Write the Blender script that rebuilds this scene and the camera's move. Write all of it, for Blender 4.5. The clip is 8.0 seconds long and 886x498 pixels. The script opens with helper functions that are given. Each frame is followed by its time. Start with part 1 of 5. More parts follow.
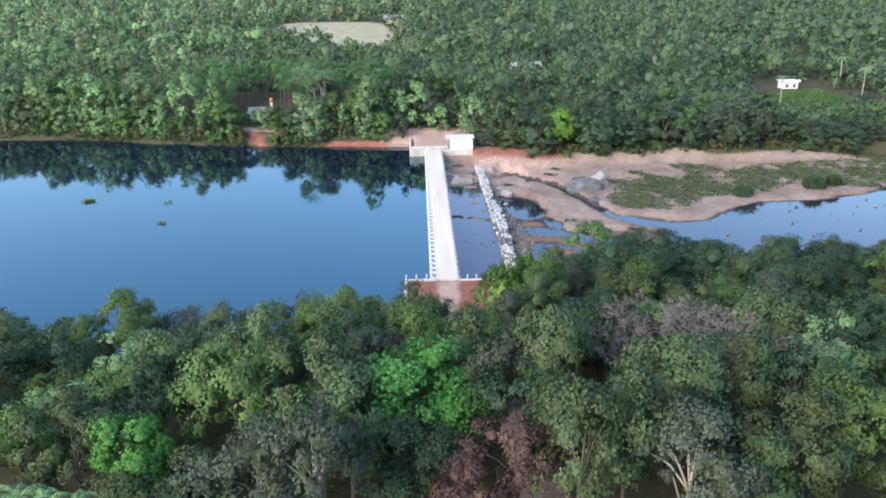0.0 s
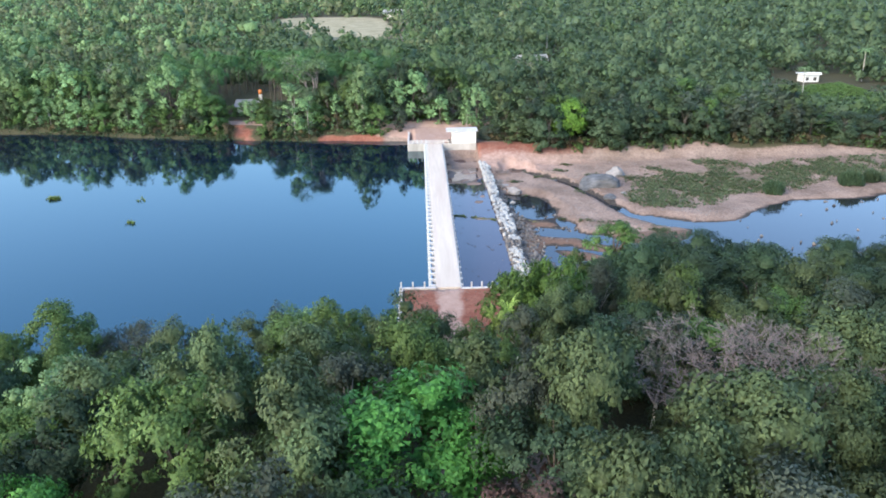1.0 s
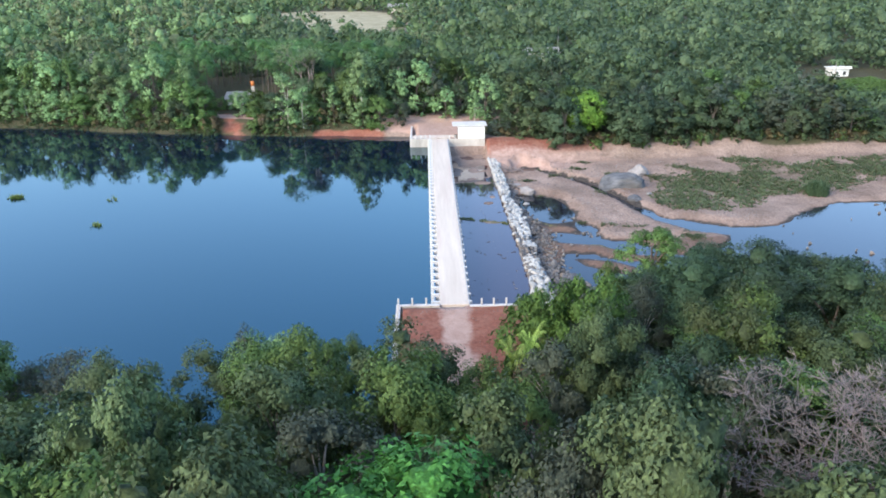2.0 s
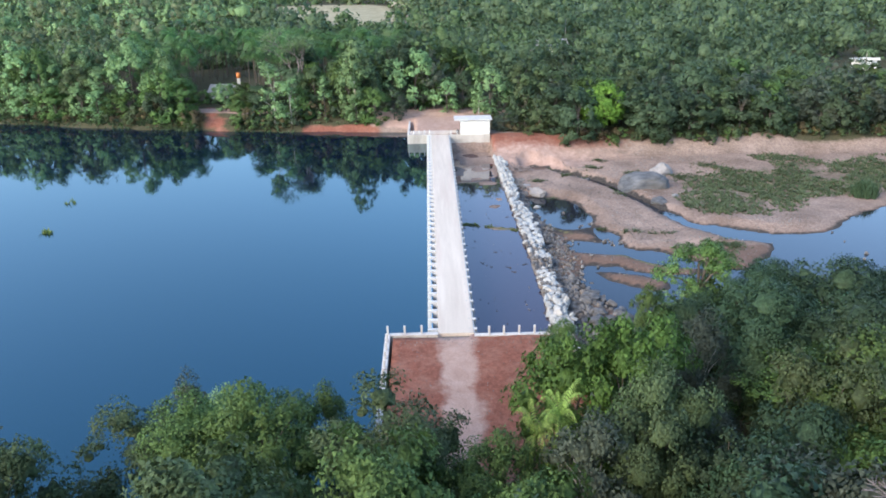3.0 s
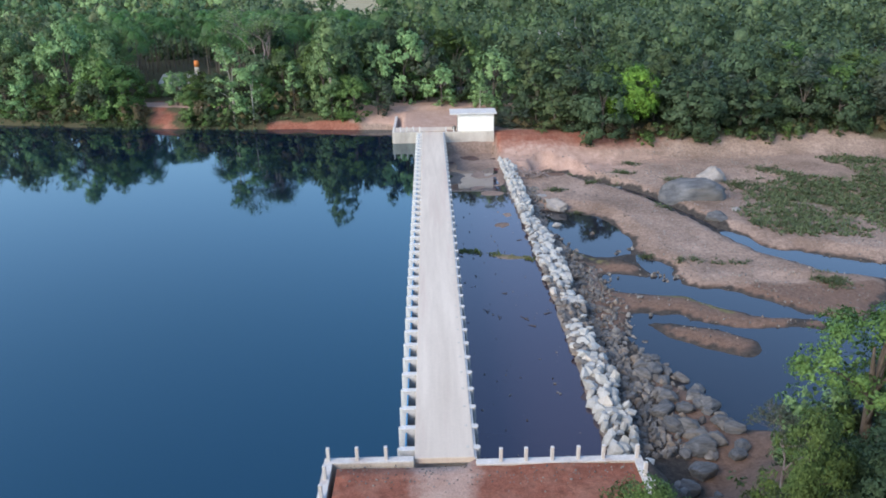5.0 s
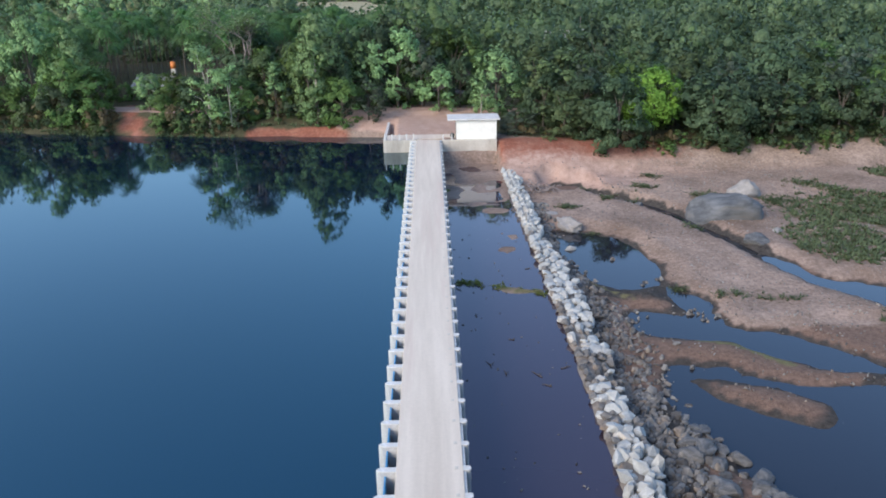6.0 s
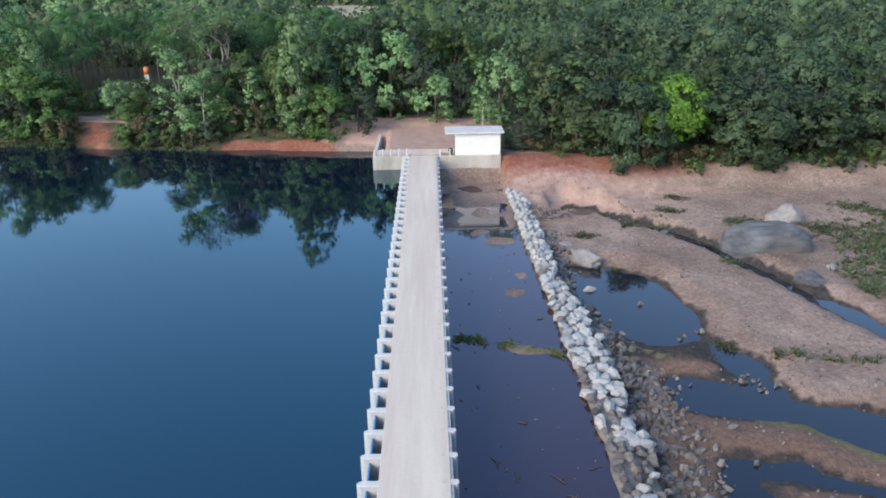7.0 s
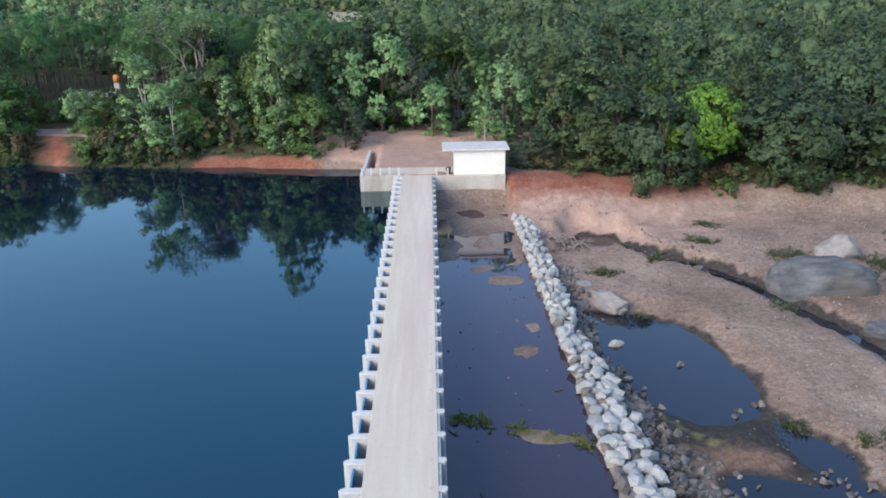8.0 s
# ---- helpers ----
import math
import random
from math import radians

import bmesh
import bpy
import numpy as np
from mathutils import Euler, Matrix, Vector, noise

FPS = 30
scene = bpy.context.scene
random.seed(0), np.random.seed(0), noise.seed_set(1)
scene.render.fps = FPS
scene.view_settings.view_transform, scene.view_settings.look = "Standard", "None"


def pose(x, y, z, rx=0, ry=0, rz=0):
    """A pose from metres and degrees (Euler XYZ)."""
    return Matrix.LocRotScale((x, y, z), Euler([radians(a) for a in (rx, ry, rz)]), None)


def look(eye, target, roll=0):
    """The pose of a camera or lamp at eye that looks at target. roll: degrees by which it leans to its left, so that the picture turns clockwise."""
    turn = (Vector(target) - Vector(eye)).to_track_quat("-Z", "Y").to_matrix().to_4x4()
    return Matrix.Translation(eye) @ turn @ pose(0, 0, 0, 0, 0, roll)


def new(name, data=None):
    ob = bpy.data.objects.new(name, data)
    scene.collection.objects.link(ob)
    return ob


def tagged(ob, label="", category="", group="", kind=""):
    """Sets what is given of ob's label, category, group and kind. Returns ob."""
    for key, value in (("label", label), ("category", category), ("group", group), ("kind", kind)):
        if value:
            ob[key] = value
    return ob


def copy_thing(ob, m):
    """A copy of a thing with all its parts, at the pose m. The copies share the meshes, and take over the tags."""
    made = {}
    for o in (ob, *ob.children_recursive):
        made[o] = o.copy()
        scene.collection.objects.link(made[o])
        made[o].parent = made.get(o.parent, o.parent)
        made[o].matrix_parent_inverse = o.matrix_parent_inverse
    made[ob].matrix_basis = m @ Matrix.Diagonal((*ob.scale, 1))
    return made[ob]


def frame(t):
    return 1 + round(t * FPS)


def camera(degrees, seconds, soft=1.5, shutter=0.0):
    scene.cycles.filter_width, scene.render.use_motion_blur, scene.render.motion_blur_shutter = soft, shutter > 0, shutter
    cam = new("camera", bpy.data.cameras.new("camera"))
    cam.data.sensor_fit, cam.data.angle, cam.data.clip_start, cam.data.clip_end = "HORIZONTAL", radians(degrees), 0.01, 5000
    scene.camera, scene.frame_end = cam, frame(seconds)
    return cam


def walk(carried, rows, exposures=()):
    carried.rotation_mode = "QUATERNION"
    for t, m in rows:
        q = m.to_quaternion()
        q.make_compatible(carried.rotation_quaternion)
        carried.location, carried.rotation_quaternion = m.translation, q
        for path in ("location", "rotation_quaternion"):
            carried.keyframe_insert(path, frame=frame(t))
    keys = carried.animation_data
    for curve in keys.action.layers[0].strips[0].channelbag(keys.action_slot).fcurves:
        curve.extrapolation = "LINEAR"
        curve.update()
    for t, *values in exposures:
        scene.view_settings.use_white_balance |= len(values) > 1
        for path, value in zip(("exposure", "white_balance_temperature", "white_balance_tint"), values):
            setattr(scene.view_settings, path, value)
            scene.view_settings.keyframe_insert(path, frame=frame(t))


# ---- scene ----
cam = camera(62.0, 8.0, soft=1.8)
PATH = [
    (0, (-3.369, -9.555, 44.986), (-3.317, -7.691, 44.264), -1.0),
    (0.5, (-3.143, -2.955, 42.514), (-3.091, -1.089, 41.794), -1.0),
    (1, (-2.9, 3.81, 40.135), (-2.851, 5.675, 39.416), -1.0),
    (1.5, (-2.73, 10.682, 37.964), (-2.688, 12.548, 37.245), -0.9),
    (3, (-1.912, 31.448, 32.456), (-1.884, 33.312, 31.732), -1.0),
    (3.5, (-1.571, 38.215, 30.543), (-1.543, 40.078, 29.818), -1.0),
    (4, (-1.187, 44.893, 28.756), (-1.161, 46.757, 28.032), -1.1),
    (4.5, (-0.78, 51.376, 27.263), (-0.753, 53.241, 26.54), -1.1),
    (6, (0.401, 69.725, 23.512), (0.427, 71.597, 22.81), -1.0),
    (6.5, (0.674, 75.701, 22.853), (0.7, 77.576, 22.155), -1.0),
    (7, (1.025, 81.659, 22.292), (1.051, 83.536, 21.602), -0.9),
    (7.5, (1.309, 87.316, 21.65), (1.336, 89.196, 20.97), -0.9),
    (8, (1.539, 92.931, 21.027), (1.566, 94.815, 20.356), -0.9),
]
walk(cam, [(t, look(eye, target, roll)) for t, eye, target, roll in PATH], [(0.0, 1.70, 6500, 10), (3.5, 1.48, 6500, 10), (4.5, 1.28, 6500, 10), (6.0, 1.12, 6500, 10), (8.0, 1.10, 6500, 10)])

# ---- sky and light ----
world = bpy.data.worlds.new("sky")
scene.world = world
world.use_nodes = True
SUN_HEIGHT, SUN_FROM = 29.0, 228.0   # degrees above the horizon; compass bearing of the sun (0 = +y, 90 = +x)
wt = world.node_tree
sky = wt.nodes.new("ShaderNodeTexSky")
sky.sky_type = "NISHITA"
sky.sun_disc = False
sky.sun_elevation = radians(SUN_HEIGHT)
sky.sun_rotation = radians(SUN_FROM)
sky.air_density, sky.dust_density, sky.ozone_density = 1.0, 0.3, 2.4
wt.nodes["Background"].inputs["Strength"].default_value = 0.15
wt.links.new(sky.outputs["Color"], wt.nodes["Background"].inputs["Color"])
sun = new("sun", bpy.data.lights.new("sun", "SUN"))
sun.data.energy, sun.data.angle, sun.data.color = 1.75, radians(40), (1.0, 0.86, 0.68)
a, e = radians(SUN_FROM), radians(SUN_HEIGHT)
sun.matrix_world = look((100 * math.sin(a) * math.cos(e), 100 * math.cos(a) * math.cos(e), 100 * math.sin(e)), (0, 0, 0))

# ---- levels (metres) ----
LAKE, APRON, RIVER = 0.0, -1.6, -3.0
TOP = 1.74                    # road level of the barrage and both abutments
DAM_A, DAM_B = 89.8, 171.2    # south and north end of the deck


# ---- materials ----
def mat(name, rough=0.8, metal=0.0, spec=0.35):
    m = bpy.data.materials.new(name)
    m.use_nodes = True
    b = m.node_tree.nodes["Principled BSDF"]
    b.inputs["Roughness"].default_value = rough
    b.inputs["Metallic"].default_value = metal
    b.inputs["Specular IOR Level"].default_value = spec
    return m, m.node_tree, b


def node(nt, kind, **values):
    n = nt.nodes.new("ShaderNode" + kind)
    for key, value in values.items():
        n.inputs[key.replace("_", " ")].default_value = value
    return n


def noise_at(nt, scale, detail=4.0, rough=0.55, stretch=(1, 1, 1), space="Object"):
    tc = nt.nodes.new("ShaderNodeTexCoord")
    mp = nt.nodes.new("ShaderNodeMapping")
    mp.inputs["Scale"].default_value = stretch
    nt.links.new(tc.outputs[space], mp.inputs["Vector"])
    n = node(nt, "TexNoise", Scale=scale, Detail=detail, Roughness=rough)
    nt.links.new(mp.outputs["Vector"], n.inputs["Vector"])
    return n.outputs["Fac"]


def ramp(nt, fac, stops):
    r = nt.nodes.new("ShaderNodeValToRGB")
    els = r.color_ramp.elements
    while len(els) < len(stops):
        els.new(0.5)
    for el, (at, col) in zip(els, stops):
        el.position, el.color = at, (*col, 1)
    nt.links.new(fac, r.inputs["Fac"])
    return r.outputs["Color"]


def mixc(nt, fac, a, b, how="MIX"):
    m = nt.nodes.new("ShaderNodeMix")
    m.data_type, m.blend_type = "RGBA", how
    for sock, value in ((m.inputs["Factor"], fac), (m.inputs["A"], a), (m.inputs["B"], b)):
        if isinstance(value, bpy.types.NodeSocket):
            nt.links.new(value, sock)
        else:
            sock.default_value = value if isinstance(value, float) else (*value, 1)
    return m.outputs["Result"]


def math_(nt, op, a, b=0.0, clamp=False):
    m = nt.nodes.new("ShaderNodeMath")
    m.operation, m.use_clamp = op, clamp
    for sock, value in ((m.inputs[0], a), (m.inputs[1], b)):
        if isinstance(value, bpy.types.NodeSocket):
            nt.links.new(value, sock)
        else:
            sock.default_value = value
    return m.outputs[0]


def bump(nt, bsdf, fac, strength=0.3, distance=0.05):
    b = node(nt, "Bump", Strength=strength, Distance=distance)
    nt.links.new(fac, b.inputs["Height"])
    nt.links.new(b.outputs["Normal"], bsdf.inputs["Normal"])


def surface(name, dark, light, scale=1.5, rough=0.85, grain=14.0, relief=0.25, stain=None, stretch=(1, 1, 1), single=0.0, speck=0.35):
    """Two-scale mottled surface: broad patches and fine grain, an optional stain colour."""
    m, nt, b = mat(name, rough)
    broad = noise_at(nt, scale, 5, 0.6, stretch)
    fine = noise_at(nt, grain, 3, 0.6)
    col = ramp(nt, broad, [(0.3, dark), (0.7, light)])
    col = mixc(nt, speck, col, ramp(nt, fine, [(0.3, (0.62, 0.62, 0.62)), (0.7, (1.25, 1.25, 1.25))]), "MULTIPLY")
    if stain:
        patch = noise_at(nt, scale * 0.45, 6, 0.65, stretch)
        col = mixc(nt, ramp(nt, patch, [(0.52, (0, 0, 0)), (0.66, (0.8, 0.8, 0.8))]), col, stain)
    if single:
        geo, info = nt.nodes.new("ShaderNodeNewGeometry"), nt.nodes.new("ShaderNodeObjectInfo")
        both = math_(nt, "FRACT", math_(nt, "ADD", geo.outputs["Random Per Island"], info.outputs["Random"]))
        col = mixc(nt, single, col, ramp(nt, both, [(0.0, (0.45, 0.45, 0.47)), (0.45, (0.95, 0.95, 0.95)), (0.8, (1.12, 1.08, 1.03)), (1.0, (1.25, 1.04, 0.86))]), "MULTIPLY")
    nt.links.new(col, b.inputs["Base Color"])
    bump(nt, b, fine, relief)
    return m


DECK = surface("deck_concrete", (0.56, 0.475, 0.39), (0.70, 0.605, 0.505), 0.8, 0.85, 6.0, 0.08, (0.58, 0.46, 0.385), (1.6, 0.10, 1.0), speck=0.10)
# Pier sides: base tone darkened for shade between piers, over streaky stains.
PIERSHADE = surface("shaded_stained_pier_concrete", (0.38, 0.385, 0.39), (0.55, 0.55, 0.55), 1.4, 0.8, 8.0, 0.2, (0.22, 0.22, 0.215), (1, 1, 0.25))
PIER = surface("pier_concrete", (0.50, 0.49, 0.47), (0.66, 0.65, 0.63), 1.2, 0.85, 8.0, 0.2, (0.38, 0.37, 0.36), (1, 1, 0.3))
WALLC = surface("abutment_concrete", (0.47, 0.42, 0.36), (0.59, 0.545, 0.48), 0.8, 0.9, 7.0, 0.25, (0.33, 0.29, 0.25), (1, 1, 0.25))
CURB = surface("curb_concrete", (0.52, 0.50, 0.48), (0.66, 0.63, 0.60), 1.5, 0.85, 10.0, 0.2, (0.42, 0.33, 0.29))
WHITE = surface("white_paint", (0.76, 0.74, 0.68), (0.84, 0.82, 0.77), 0.9, 0.7, 6.0, 0.02, speck=0.08)
ROOFC = surface("roof_concrete", (0.55, 0.53, 0.51), (0.66, 0.64, 0.62), 1.0, 0.85, 6.0, 0.15)
GATE = surface("blue_gate", (0.05, 0.22, 0.42), (0.09, 0.32, 0.55), 2.0, 0.5, 12.0, 0.1)
# Winch metal; its dark tone also serves for the unlit doorway and windows.
DARKM = surface("dark_metal_and_shade", (0.03, 0.03, 0.03), (0.06, 0.06, 0.06), 3.0, 0.5, 20.0, 0.1)
STONE = surface("pale_granite", (0.37, 0.38, 0.37), (0.51, 0.52, 0.51), 1.6, 0.85, 9.0, 0.3, (0.36, 0.35, 0.33), single=0.55)
GREY = surface("grey_rock", (0.100, 0.098, 0.097), (0.285, 0.278, 0.270), 1.0, 0.85, 7.0, 0.35, (0.105, 0.085, 0.072), single=1.0)
BOULDER = surface("river_boulder", (0.060, 0.064, 0.070), (0.180, 0.186, 0.196), 3.2, 0.8, 16.0, 0.6, (0.13, 0.12, 0.105), (0.5, 1.6, 2.5), single=0.4)
PALER = surface("pale_boulder", (0.23, 0.215, 0.205), (0.37, 0.35, 0.335), 3.0, 0.85, 15.0, 0.5, (0.25, 0.215, 0.185))
ORANGE = surface("orange_plastic", (0.62, 0.19, 0.05), (0.72, 0.25, 0.07), 1.0, 0.5)
TILE = surface("roof_sheet", (0.48, 0.47, 0.46), (0.60, 0.59, 0.58), 1.5, 0.7)
BARK = surface("bark", (0.080, 0.064, 0.052), (0.160, 0.132, 0.108), 2.0, 0.95, 10.0, 0.5)
PALEBARK = surface("pale_bark", (0.34, 0.31, 0.27), (0.47, 0.43, 0.38), 2.0, 0.9, 10.0, 0.4)
TWIG = surface("bare_twig", (0.17, 0.14, 0.135), (0.27, 0.23, 0.22), 2.0, 0.95, 10.0, 0.3)


def leaf_material(name, dark, light, through_share=0.28, patch=0.35, spread_=0.42, fine=4.5):
    """Foliage: hue shifts from tree to tree and from leaf to leaf, some light passes through."""
    m, nt, b = mat(name, 0.55, 0.0, 0.25)
    geo = nt.nodes.new("ShaderNodeNewGeometry")
    info = nt.nodes.new("ShaderNodeObjectInfo")
    lo = tuple(d + (l - d) * (0.5 - 0.5 * spread_) for d, l in zip(dark, light))
    hi = tuple(d + (l - d) * (0.5 + 0.5 * spread_) for d, l in zip(dark, light))
    col = ramp(nt, geo.outputs["Random Per Island"], [(0.0, lo), (1.0, hi)])
    leafy = noise_at(nt, fine, 4, 0.7)
    col = mixc(nt, 1.0, col, ramp(nt, leafy, [(0.34, (0.50, 0.52, 0.54)), (0.50, (0.95, 0.95, 0.95)), (0.68, (1.50, 1.45, 1.36))]), "MULTIPLY")
    bump(nt, b, leafy, 0.5, 0.2)
    hsv = nt.nodes.new("ShaderNodeHueSaturation")
    nt.links.new(math_(nt, "MULTIPLY_ADD", info.outputs["Random"], 0.025), hsv.inputs["Hue"])
    hsv.inputs["Hue"].links[0].from_node.inputs[2].default_value = 0.495
    val = math_(nt, "MULTIPLY_ADD", info.outputs["Random"], 0.5)
    val.node.inputs[2].default_value = 0.75
    nt.links.new(val, hsv.inputs["Value"])
    broad = noise_at(nt, patch, 2, 0.5)
    nt.links.new(mixc(nt, 0.7, col, ramp(nt, broad, [(0.3, (0.65, 0.7, 0.65)), (0.7, (1.3, 1.25, 1.2))]), "MULTIPLY"), hsv.inputs["Color"])
    nt.links.new(hsv.outputs["Color"], b.inputs["Base Color"])
    tr = nt.nodes.new("ShaderNodeBsdfTranslucent")
    nt.links.new(hsv.outputs["Color"], tr.inputs["Color"])
    mx = node(nt, "MixShader", Fac=through_share)
    nt.links.new(b.outputs[0], mx.inputs[1])
    nt.links.new(tr.outputs[0], mx.inputs[2])
    nt.links.new(mx.outputs[0], nt.nodes["Material Output"].inputs["Surface"])
    return m


LEAF_DARK = leaf_material("leaf_dark", (0.026, 0.055, 0.030), (0.121, 0.170, 0.092))
LEAF_DEEP = leaf_material("leaf_deep", (0.022, 0.046, 0.024), (0.090, 0.142, 0.074))
LEAF_TIP = leaf_material("leaf_yellow_tipped", (0.044, 0.098, 0.022), (0.172, 0.292, 0.068))
LEAF_OLIVE = leaf_material("leaf_olive", (0.045, 0.076, 0.034), (0.166, 0.216, 0.096))
LEAF_MID = leaf_material("leaf_mid", (0.037, 0.087, 0.027), (0.207, 0.302, 0.091))
LEAF_LIGHT = leaf_material("leaf_light", (0.111, 0.208, 0.091), (0.366, 0.519, 0.235))
LEAF_BRIGHT = leaf_material("leaf_bright", (0.045, 0.175, 0.030), (0.190, 0.470, 0.110))
LEAF_LIME = leaf_material("leaf_lime", (0.103, 0.213, 0.030), (0.310, 0.471, 0.085))
LEAF_FROND = leaf_material("palm_frond", (0.215, 0.325, 0.070), (0.450, 0.570, 0.170))
LEAF_ARECA = leaf_material("areca_frond", (0.041, 0.103, 0.034), (0.156, 0.282, 0.096))
LEAF_BROWN = leaf_material("leaf_brown", (0.056, 0.031, 0.031), (0.160, 0.094, 0.085))
LEAF_GREY = leaf_material("leaf_greyish", (0.049, 0.069, 0.049), (0.150, 0.175, 0.121))
# Far canopy tones run paler and greyer: haze mixed into the leaf colours.
WOOD_DARK = leaf_material("hazed_canopy_dark", (0.050, 0.087, 0.045), (0.149, 0.204, 0.105), 0.26, 0.09, 0.3, 2.6)
WOOD_MID = leaf_material("hazed_canopy_mid", (0.070, 0.136, 0.059), (0.188, 0.294, 0.124), 0.26, 0.09, 0.3, 2.6)
WOOD_OLIVE = leaf_material("hazed_canopy_olive", (0.118, 0.165, 0.083), (0.279, 0.332, 0.171), 0.26, 0.09, 0.3, 2.6)
WOOD_LIGHT = leaf_material("hazed_canopy_light", (0.135, 0.238, 0.100), (0.327, 0.464, 0.209), 0.26, 0.09, 0.3, 2.6)
GRASS = leaf_material("grass_blade", (0.068, 0.100, 0.052), (0.170, 0.212, 0.112))
LEAF_DRY = leaf_material("leaf_dry", (0.080, 0.060, 0.032), (0.190, 0.150, 0.080))
WEED = leaf_material("water_weed", (0.130, 0.175, 0.040), (0.260, 0.290, 0.085))


def water_material(name, body, rough, ripple, gloss, ior, tint):
    m, nt, b = mat(name, rough, 0.0, gloss)
    b.inputs["IOR"].default_value = ior
    b.inputs["Specular Tint"].default_value = (*tint, 1.0)
    broad = noise_at(nt, 0.02, 3, 0.5)
    nt.links.new(mixc(nt, 1.0, body, ramp(nt, broad, [(0.3, (0.85, 0.85, 0.85)), (0.7, (1.15, 1.15, 1.15))]), "MULTIPLY"), b.inputs["Base Color"])
    bump(nt, b, noise_at(nt, 0.8, 3, 0.5, (1.0, 0.5, 1.0)), ripple, 0.02)
    return m


LAKEW = water_material("lake_water", (0.003, 0.007, 0.022), 0.04, 0.03, 1.0, 1.74, (0.31, 0.87, 1.0))
POOLW = water_material("pool_water", (0.038, 0.029, 0.041), 0.04, 0.03, 0.9, 1.52, (0.85, 0.80, 1.0))
RIVERW = water_material("river_water", (0.016, 0.017, 0.024), 0.04, 0.03, 0.8, 1.46, (0.62, 0.84, 1.0))


def ground_material():
    """Sand and gravel; the cover attribute carries red soil, forest floor, pale dust and wet silt."""
    m, nt, b = mat("ground", 0.95, 0.0, 0.2)
    at = nt.nodes.new("ShaderNodeAttribute")
    at.attribute_name = "cover"
    sep = nt.nodes.new("ShaderNodeSeparateColor")
    nt.links.new(at.outputs["Color"], sep.inputs["Color"])
    fine = noise_at(nt, 3.5, 5, 0.65)
    grit = noise_at(nt, 11.0, 3, 0.6)
    broad = noise_at(nt, 0.13, 6, 0.65)
    edge = noise_at(nt, 0.9, 5, 0.65)

    def mask(channel, width=0.35):
        shifted = math_(nt, "ADD", channel, math_(nt, "MULTIPLY_ADD", edge, 0.7))
        shifted.node.inputs[1].links[0].from_node.inputs[2].default_value = -0.35
        return ramp(nt, shifted, [(0.5 - width / 2, (0, 0, 0)), (0.5 + width / 2, (1, 1, 1))])

    damp = noise_at(nt, 0.45, 6, 0.7, (1.0, 0.6, 1.0))
    sand = ramp(nt, broad, [(0.32, (0.210, 0.147, 0.113)), (0.68, (0.405, 0.302, 0.246))])
    sand = mixc(nt, ramp(nt, damp, [(0.50, (0, 0, 0)), (0.74, (0.75, 0.75, 0.75))]), sand, (0.190, 0.145, 0.120))
    streak = nt.nodes.new("ShaderNodeMapping")
    streak.inputs["Rotation"].default_value = (0, 0, radians(52))
    streak.inputs["Scale"].default_value = (0.35, 2.2, 1.0)
    tc = nt.nodes.new("ShaderNodeTexCoord")
    nt.links.new(tc.outputs["Object"], streak.inputs["Vector"])
    lines = node(nt, "TexNoise", Scale=0.8, Detail=7.0, Roughness=0.65)
    nt.links.new(streak.outputs["Vector"], lines.inputs["Vector"])
    sand = mixc(nt, 0.3, sand, ramp(nt, lines.outputs["Fac"], [(0.32, (0.66, 0.64, 0.63)), (0.68, (1.22, 1.22, 1.22))]), "MULTIPLY")
    clods = noise_at(nt, 2.6, 8, 0.75)
    sand = mixc(nt, 0.8, sand, ramp(nt, clods, [(0.32, (0.50, 0.48, 0.46)), (0.68, (1.38, 1.38, 1.38))]), "MULTIPLY")
    peb = node(nt, "TexVoronoi", Scale=5.5)
    nt.links.new(tc.outputs["Object"], peb.inputs["Vector"])
    spot = ramp(nt, peb.outputs["Distance"], [(0.10, (1, 1, 1)), (0.22, (0, 0, 0))])
    tone = ramp(nt, peb.outputs["Color"], [(0.25, (0.13, 0.12, 0.11)), (0.75, (0.50, 0.47, 0.44))])
    few = ramp(nt, noise_at(nt, 0.28, 4, 0.6), [(0.36, (0.15, 0.15, 0.15)), (0.60, (0.9, 0.9, 0.9))])
    sand = mixc(nt, mixc(nt, 1.0, spot, few, "MULTIPLY"), sand, tone)
    red = ramp(nt, clods, [(0.3, (0.145, 0.052, 0.034)), (0.7, (0.345, 0.135, 0.090))])
    bald = noise_at(nt, 0.5, 6, 0.65)
    red = mixc(nt, ramp(nt, bald, [(0.45, (0, 0, 0)), (0.68, (0.65, 0.65, 0.65))]), red, (0.34, 0.175, 0.125))
    floor = ramp(nt, fine, [(0.25, (0.045, 0.040, 0.024)), (0.75, (0.110, 0.105, 0.055))])
    dust = ramp(nt, edge, [(0.3, (0.40, 0.255, 0.200)), (0.7, (0.50, 0.350, 0.285))])
    wet = ramp(nt, clods, [(0.3, (0.100, 0.066, 0.050)), (0.7, (0.255, 0.165, 0.125))])
    col = mixc(nt, mask(sep.outputs["Green"]), sand, floor)
    col = mixc(nt, mask(sep.outputs["Red"]), col, red)
    col = mixc(nt, mask(at.outputs["Alpha"]), col, wet)
    col = mixc(nt, mask(sep.outputs["Blue"]), col, dust)
    st = nt.nodes.new("ShaderNodeAttribute")
    st.attribute_name = "stain"
    sts = nt.nodes.new("ShaderNodeSeparateColor")
    nt.links.new(st.outputs["Color"], sts.inputs["Color"])
    mud = ramp(nt, clods, [(0.3, (0.022, 0.020, 0.018)), (0.7, (0.100, 0.086, 0.076))])
    algae = ramp(nt, fine, [(0.25, (0.13, 0.11, 0.055)), (0.75, (0.23, 0.21, 0.095))])
